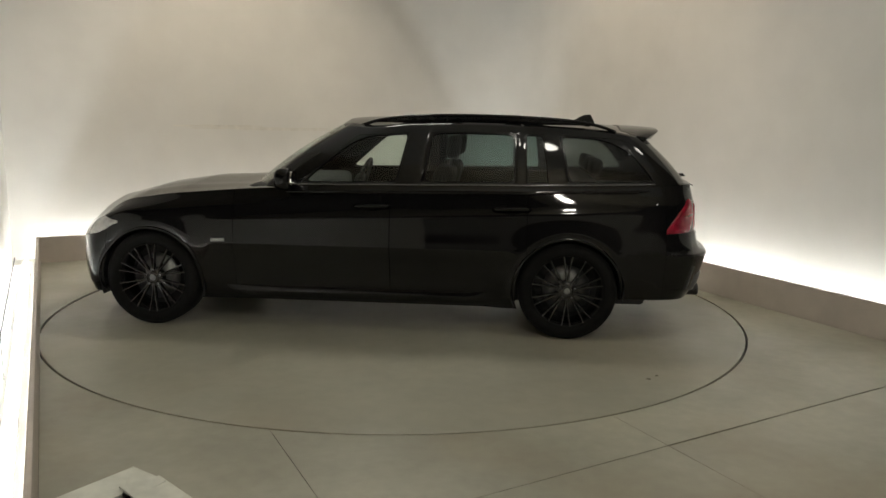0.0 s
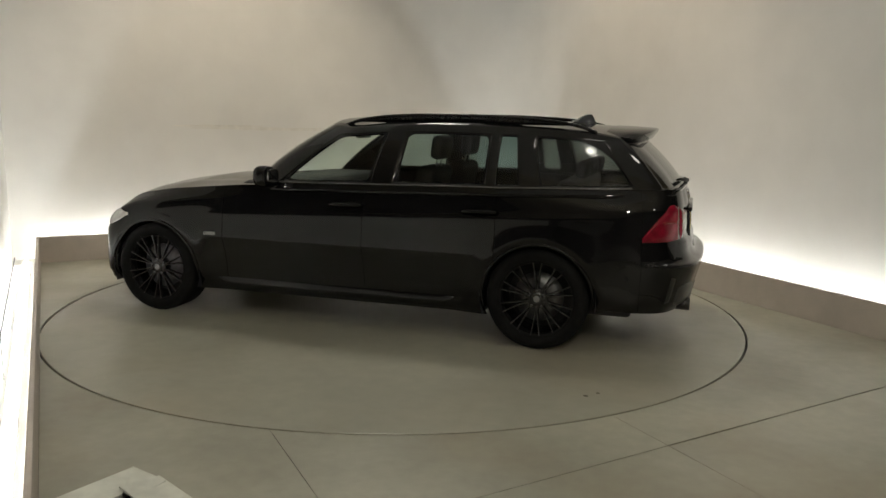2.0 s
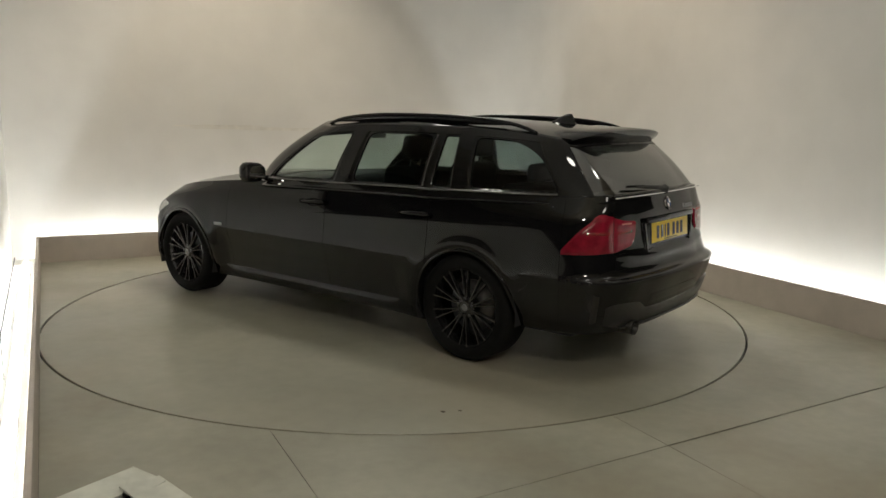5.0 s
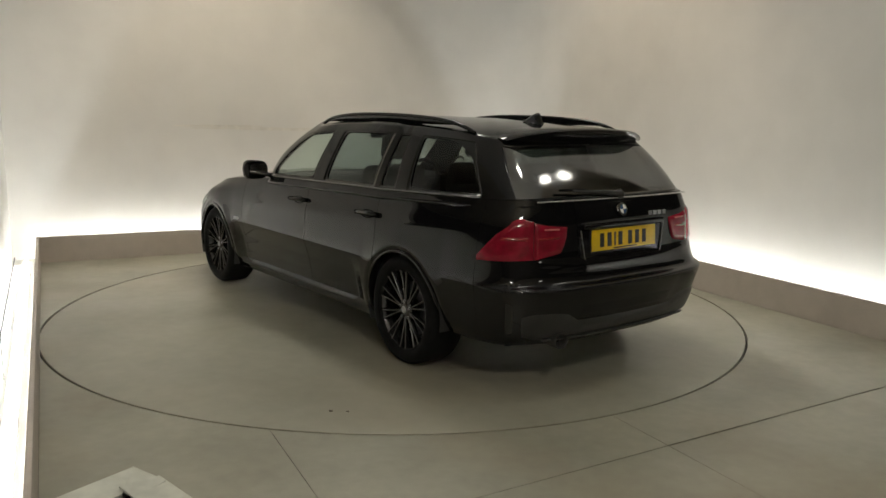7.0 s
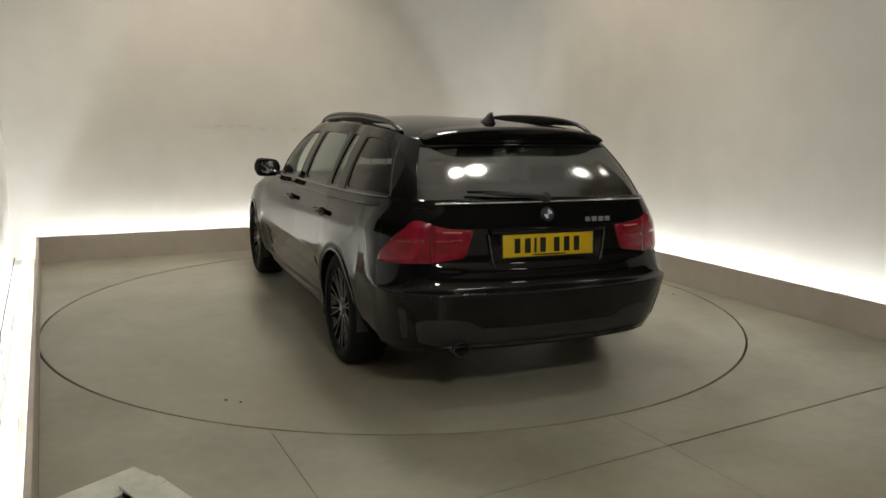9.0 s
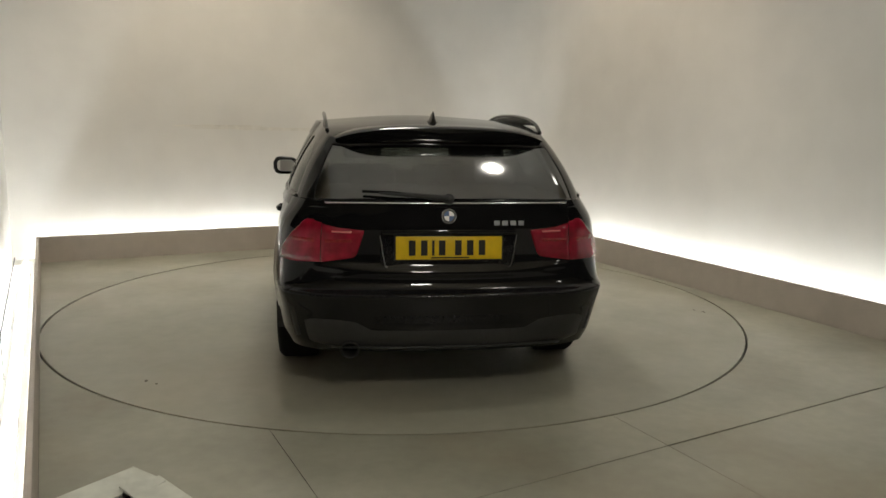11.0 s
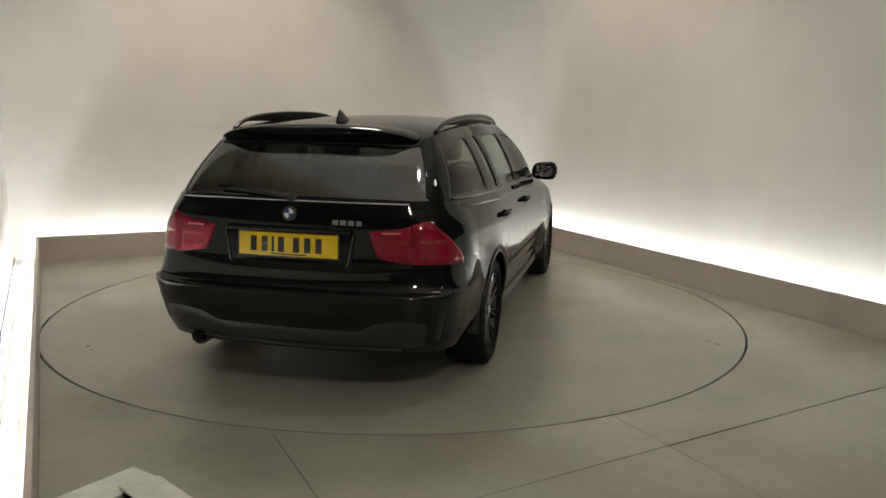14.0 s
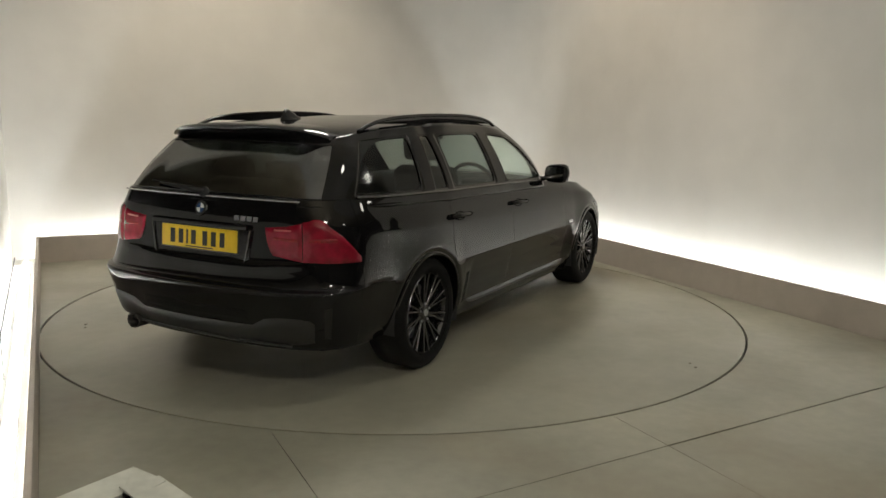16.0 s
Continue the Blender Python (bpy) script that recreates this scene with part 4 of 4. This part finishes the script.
# rear wiper
bm = bmesh.new()
tube(bm, [carv((-0.815, 0.0, 1.015)), carv((-0.83, 0.0, 1.02))], 0.028, 14)
wiper = part("rear_wiper", bm, MATT, rear_window)
bm = bmesh.new()
tube(bm, [carv((-0.832, 0.0, 1.022)), carv((-0.822, 0.15, 1.036)), carv((-0.80, 0.34, 1.046))], [0.016, 0.012, 0.006], 8)
part("wiper_arm", bm, MATT, wiper)
bm = bmesh.new()
tube(bm, [carv((-0.812, 0.06, 1.030)), carv((-0.800, 0.28, 1.050)), carv((-0.775, 0.42, 1.052))], 0.007, 6)
part("wiper_blade", bm, RUBBER, wiper)


def tail_band(y0, y1, low, high, out, mat, name, label="", n=40, m=6):
    """A moulded piece over the tail from side to side; low and high give its heights by |y|."""
    bm = bmesh.new()
    rows = []
    for i in range(n + 1):
        y = y0 + (y1 - y0) * i / n
        zl, zh = np.interp(abs(y), *zip(*low)), np.interp(abs(y), *zip(*high))
        u = min(u_at_y(abs(y)), COLS - 1 - 1e-3)
        row = []
        for j in range(m + 1):
            g = j / m
            b = min(1, 5 * g, 5 * (1 - g), 16 * i / n, 16 * (1 - i / n))
            p = skin(u, zl + (zh - zl) * g, -0.003 + out * math.sin(b * math.pi / 2))
            row.append(p if y >= 0 else flip(p))
        rows.append(row)
    grid_faces(bm, rows)
    bmesh.ops.recalc_face_normals(bm, faces=bm.faces[:])
    if sum(f.normal.x for f in bm.faces) > 0:
        bmesh.ops.reverse_faces(bm, faces=bm.faces[:])
    return part(name, bm, mat, car, label)


tail_band(-0.715, 0.715, [(0, 0.272), (0.5, 0.275), (0.72, 0.30)], [(0, 0.388), (0.40, 0.392), (0.46, 0.435), (0.55, 0.450), (0.66, 0.450), (0.72, 0.430)], 0.012, DIFFUSER, "rear_diffuser", "dull grey lower bumper insert")
tail_band(-0.41, 0.41, [(0, 0.395), (0.4, 0.40)], [(0, 0.475), (0.36, 0.475), (0.41, 0.45)], 0.004, TRIM, "bumper_panel", "dark recessed bumper panel")
bm = bmesh.new()
tube(bm, [skin(min(u_at_y(abs(y)), COLS - 1 - 1e-3), 0.300, 0.012) if y >= 0 else flip(skin(min(u_at_y(abs(y)), COLS - 1 - 1e-3), 0.300, 0.012)) for y in (-0.60 + 1.2 * i / 32 for i in range(33))], 0.010, 8, 0.7)
part("diffuser_lip", bm, DIFFUSER, car, "dull grey lip along the insert")
bm = bmesh.new()
rows = [[carv((x, 0.485 + r * 1.15 * math.cos(a), 0.286 + r * math.sin(a))) for a in (math.tau * q / 24 for q in range(24))] for x, r in ((-0.66, 0.036), (-0.895, 0.041), (-0.902, 0.039), (-0.897, 0.035), (-0.72, 0.033))]
grid_faces(bm, rows, closed=True)
bmesh.ops.recalc_face_normals(bm, faces=bm.faces[:])
part("exhaust_pipe", bm, PIPE_STEEL, car, "dark steel exhaust tailpipe")

# fin aerial
bm = bmesh.new()
rows = []
for i in range(13):
    f = i / 12
    x = -0.045 - 0.165 * f
    h = 0.060 * math.sin(math.pi * min(1, f * 0.62 + 0.02)) ** 1.3 * (1 if f < 0.86 else (1 - f) / 0.14 * 0.8 + 0.2)
    w = 0.034 * math.sin(math.pi * (0.06 + 0.88 * f)) ** 0.7
    z = float(np.interp(x, (-0.35, 0.0), (1.368, 1.393)))
    rows.append([carv((x, y, z + q)) for y, q in ((-w, 0), (-w * 0.6, 0.014), (-w * 0.22, h * 0.75 + 0.006), (0, h + 0.006), (w * 0.22, h * 0.75 + 0.006), (w * 0.6, 0.014), (w, 0))])
vs = grid_faces(bm, rows)
bm.faces.new(vs[0]), bm.faces.new(vs[-1])
bmesh.ops.recalc_face_normals(bm, faces=bm.faces[:])
part("aerial_fin", bm, PAINT, car)


# ---- wheels ----
def wheel(cx, s):
    """Tyre, rim with ten double spokes, brake disc; the outer face towards the side s."""
    def at(r, a, y):
        p = carv((cx + r * math.cos(a), y, 0.318 + r * math.sin(a)))
        return p if s > 0 else flip(p)

    def lathe(profile, n=56):
        bm = bmesh.new()
        grid_faces(bm, [[at(r, math.tau * q / n, y) for q in range(n)] for r, y in profile], closed=True)
        bmesh.ops.recalc_face_normals(bm, faces=bm.faces[:])
        return bm

    rim = part("wheel", lathe([(0.236, 0.872), (0.240, 0.866), (0.236, 0.858), (0.226, 0.845), (0.216, 0.78), (0.205, 0.70), (0.225, 0.65)]), ALLOY, car, "dark grey multi-spoke alloy wheel", sharp=50)
    part("tyre", lathe([(0.224, 0.855), (0.238, 0.868), (0.262, 0.877), (0.288, 0.873), (0.306, 0.860), (0.317, 0.842), (0.3185, 0.75), (0.317, 0.665), (0.300, 0.645), (0.235, 0.645)]), RUBBER, rim, "black road tyre")
    part("brake_disc", lathe([(0.06, 0.775), (0.155, 0.775), (0.155, 0.755), (0.06, 0.755)], 36), STEEL, rim, "steel brake disc")
    part("wheel_back", lathe([(0.001, 0.70), (0.215, 0.70)], 36), MATT, rim)
    for k in range(10):
        for d in (-1, 1):
            bm = bmesh.new()
            a0 = math.tau * k / 10 + math.pi / 2
            rows = []
            for r, spread, half, y, depth in ((0.040, 0.05, 0.009, 0.842, 0.03), (0.09, 0.072, 0.0066, 0.846, 0.028), (0.16, 0.098, 0.0056, 0.852, 0.024), (0.215, 0.114, 0.0062, 0.858, 0.02), (0.236, 0.122, 0.009, 0.862, 0.014)):
                a = a0 + d * spread * (1.0 if r > 0.05 else 1.6)
                w = half / r
                rows.append([at(r, a - w, y - 0.005), at(r, a - w * 0.5, y), at(r, a + w * 0.5, y), at(r, a + w, y - 0.005), at(r, a + w, y - depth), at(r, a - w, y - depth)])
            vs = grid_faces(bm, rows, closed=True)
            bm.faces.new(vs[0]), bm.faces.new(vs[-1])
            bmesh.ops.recalc_face_normals(bm, faces=bm.faces[:])
            part("spoke", bm, ALLOY, rim, sharp=40)
    part("hub", lathe([(0.001, 0.850), (0.034, 0.850), (0.040, 0.844), (0.062, 0.838), (0.064, 0.80)], 30), ALLOY, rim, sharp=40)
    part("hub_cap", lathe([(0.001, 0.8545), (0.016, 0.8545), (0.020, 0.850)], 24), SILVER, rim, "small silver hub cap", sharp=40)
    for k in range(5):
        a = math.tau * k / 5 + 0.3
        bm = bmesh.new()
        c = at(0.052, a, 0.842)
        bmesh.ops.create_cone(bm, cap_ends=True, segments=8, radius1=0.0075, radius2=0.006, depth=0.012, matrix=Matrix.Translation(c) @ Matrix.Rotation(math.pi / 2, 4, "X"))
        part("wheel_bolt", bm, STEEL, rim)


for cx, _ in WHEELS:
    for s in (1, -1):
        wheel(cx, s)

# underbody
bm = bmesh.new()
box(bm, -0.55 - AX, 3.10 - AX, -0.545 - AY, 0.545 - AY, 0.17, 0.46, None, 0.03)
part("underbody", bm, MATT, car)
bm = bmesh.new()
box(bm, 0.40 - AX, 2.38 - AX, -0.80 - AY, 0.80 - AY, 0.19, 0.40, None, 0.03)
part("floor_pan", bm, MATT, car)


# ---- inside the car ----
def cushion(name, x0, x1, y0, y1, z0, z1, lean, parent, bevel=0.04):
    bm = bmesh.new()
    m = Matrix.Translation(carv(((x0 + x1) / 2, (y0 + y1) / 2, z0))) @ Matrix.Rotation(radians(lean), 4, "Y")
    box(bm, -(x1 - x0) / 2, (x1 - x0) / 2, -(y1 - y0) / 2, (y1 - y0) / 2, 0, z1 - z0, m, bevel, 3)
    return part(name, bm, SEATCLOTH, parent, smooth=True, sharp=60)


for y in (0.36, -0.36):
    base = cushion("front_seat", 0.93, 1.45, y - 0.25, y + 0.25, 0.42, 0.60, 0, car)
    cushion("backrest", 0.88, 1.02, y - 0.23, y + 0.23, 0.55, 1.10, -14, base, 0.05)
    cushion("headrest", 0.745, 0.835, y - 0.13, y + 0.13, 1.13, 1.29, -8, base, 0.035)
    for d in (-0.05, 0.05):
        bm = bmesh.new()
        tube(bm, [carv((0.81, y + d, 1.06)), carv((0.79, y + d, 1.17))], 0.006, 6)
        part("headrest_post", bm, STEEL, base)
bench = cushion("rear_seat", -0.02, 0.42, -0.62, 0.62, 0.45, 0.64, 0, car)
cushion("backrest", -0.12, 0.03, -0.62, 0.62, 0.58, 1.04, -12, bench, 0.05)
for y in (0.36, 0.0, -0.36):
    cushion("headrest", -0.225, -0.145, y - 0.12, y + 0.12, 1.04, 1.15, -8, bench, 0.03)
bm = bmesh.new()
box(bm, 1.70 - AX, 2.15 - AX, -0.72 - AY, 0.72 - AY, 0.62, 0.955, None, 0.05)
part("dashboard", bm, MATT, car)
bm = bmesh.new()
ring = [Vector((0, 0.185 * math.cos(a), 0.185 * math.sin(a))) for a in (math.tau * q / 32 for q in range(33))]
m = Matrix.Translation(carv((1.56, -0.36, 0.90))) @ Matrix.Rotation(radians(-22), 4, "Y")
tube(bm, [m @ p for p in ring], 0.015, 8)
wheel_rim = part("steering_wheel", bm, MATT, car)
bm = bmesh.new()
box(bm, -0.01, 0.05, -0.10, 0.10, -0.05, 0.05, m, 0.02)
box(bm, 0.0, 0.02, -0.18, 0.18, -0.015, 0.015, m, 0.004)
part("airbag_hub", bm, MATT, wheel_rim)
bm = bmesh.new()
box(bm, 1.50 - AX, 1.53 - AX, -0.12 - AY, 0.12 - AY, 1.245, 1.305, None, 0.012)
part("inside_mirror", bm, MATT, car)
bm = bmesh.new()
box(bm, -0.70 - AX, -0.12 - AX, -0.60 - AY, 0.60 - AY, 0.50, 0.93, None, 0.03)
part("load_cover", bm, MATT, car)


# ---- small things ----
def blotch(name, x, y, w, h, seed):
    """A thin dried stain on the turntable's deck."""
    rng = random.Random(seed)
    bm = bmesh.new()
    pts = [(x + w * math.cos(a) * rng.uniform(0.6, 1.1), y + h * math.sin(a) * rng.uniform(0.6, 1.1)) for a in (math.tau * k / 14 for k in range(14))]
    low = [bm.verts.new((px, py, 0.0005)) for px, py in pts]
    top = [bm.verts.new((px * 0.9 + x * 0.1, py * 0.9 + y * 0.1, 0.0022)) for px, py in pts]
    bm.faces.new(top)
    for k in range(14):
        bm.faces.new((low[k], low[(k + 1) % 14], top[(k + 1) % 14], top[k]))
    part(name, bm, STAIN, turntable, "small dark dried stain", smooth=False)


for k, (x, y, w, h) in enumerate(((-1.59, 1.50, 0.015, 0.011), (-1.645, 1.435, 0.012, 0.008), (-0.375, -2.246, 0.016, 0.010), (-0.31, -2.20, 0.008, 0.008))):
    blotch("stain", x, y, w, h, k)

# open box with a folded flap standing near the kerb
CARD = material("grey_card", (0.64, 0.65, 0.58), 0.7, vary=0.08, scale=20, bump=0.1, bump_scale=90, stain=0.1, stain_scale=6)
crate = tagged(new("open_box"), "pale grey open box with folded flaps and dark mesh inside", "box")
CR = Matrix(((-0.606, 0.755, 0, -0.845), (-0.795, -0.656, 0, -3.445), (0, 0, 1, 0), (0, 0, 0, 1)))
SIDE_A, SIDE_B, TALL = 0.42, 0.40, 0.295
for a0, a1, b0, b1 in ((0, SIDE_A, 0, 0.012), (0, SIDE_A, SIDE_B - 0.012, SIDE_B), (0, 0.012, 0.012, SIDE_B - 0.012), (SIDE_A - 0.012, SIDE_A, 0.012, SIDE_B - 0.012)):
    bm = bmesh.new()
    box(bm, a0, a1, b0, b1, 0.0, TALL, CR, 0.003)
    bmesh.ops.recalc_face_normals(bm, faces=bm.faces[:])
    part("side_panel", bm, CARD, crate, smooth=False)
bm = bmesh.new()
box(bm, 0.012, SIDE_A - 0.012, 0.012, SIDE_B - 0.012, 0.0, 0.012, CR)
bmesh.ops.recalc_face_normals(bm, faces=bm.faces[:])
part("base_panel", bm, CARD, crate, smooth=False)


def flap(pts, name="flap"):
    bm = bmesh.new()
    vs = [bm.verts.new(CR @ Vector(p)) for p in pts]
    f = bm.faces.new(vs)
    made = bmesh.ops.extrude_face_region(bm, geom=[f])["geom"]
    for v in made:
        if isinstance(v, bmesh.types.BMVert):
            v.co.z -= 0.006
    bmesh.ops.recalc_face_normals(bm, faces=bm.faces[:])
    part(name, bm, CARD, crate, smooth=False)


flap([(-0.002, -0.002, TALL + 0.008), (SIDE_A, -0.002, TALL + 0.008), (SIDE_A, 0.105, TALL - 0.006), (0.10, 0.105, TALL - 0.008)])
flap([(-0.002, -0.002, TALL + 0.010), (0.095, 0.10, TALL + 0.000), (0.10, SIDE_B * 0.45, TALL + 0.004), (-0.012, SIDE_B * 0.42, TALL + 0.012)])
flap([(-0.020, SIDE_B * 0.30, TALL + 0.010), (0.105, SIDE_B * 0.24, TALL + 0.016), (0.12, SIDE_B, TALL - 0.006), (-0.002, SIDE_B, TALL - 0.002)])
for k in range(9):
    bm = bmesh.new()
    d = 0.03 + 0.04 * k
    tube(bm, [CR @ Vector((0.03 + d, 0.02, TALL - 0.05)), CR @ Vector((0.03 + d, SIDE_B - 0.02, TALL - 0.05))], 0.004, 6)
    part("mesh_wire", bm, INK, crate)
for k in range(9):
    bm = bmesh.new()
    d = 0.03 + 0.04 * k
    tube(bm, [CR @ Vector((0.02, d, TALL - 0.045)), CR @ Vector((SIDE_A - 0.02, d, TALL - 0.045))], 0.004, 6)
    part("mesh_wire", bm, INK, crate)

# faint, slightly darker bands along the back wall
FAINT = material("wall_band", (0.70, 0.67, 0.62), 0.7, vary=0.1, scale=12)
rng = random.Random(5)
for u0, u1, z0, h in ((1.25, 2.2, 1.278, 0.014), (1.35, 2.95, 1.255, 0.012), (1.9, 3.0, 1.24, 0.008)):
    bm = bmesh.new()
    n = 24
    rows = [[], []]
    for k in range(n + 1):
        u = u0 + (u1 - u0) * k / n
        t = math.sin(math.pi * k / n) ** 0.4 * rng.uniform(0.5, 1.0)
        rows[0].append(bay(u, -TROUGH + 0.004, z0 - h * t))
        rows[1].append(bay(u, -TROUGH + 0.004, z0 + h * t))
    grid_faces(bm, rows)
    ob = part("faint_band", bm, FAINT, wall_back, smooth=False)


# ---- what moves ----
def heading(t):
    """The turn of the turntable, in degrees."""
    return 172.2154 - 6.24624 * t - 0.107426 * t * t + 0.00331438 * t ** 3


def motions():
    rows = [(k * 0.5, pose(0, 0, 0, 0, 0, heading(k * 0.5))) for k in range(33)]
    walk(car, rows)
    walk(turntable, [(k * 0.5, pose(AXIS.x, AXIS.y, 0, 0, 0, heading(k * 0.5))) for k in range(33)])


motions()
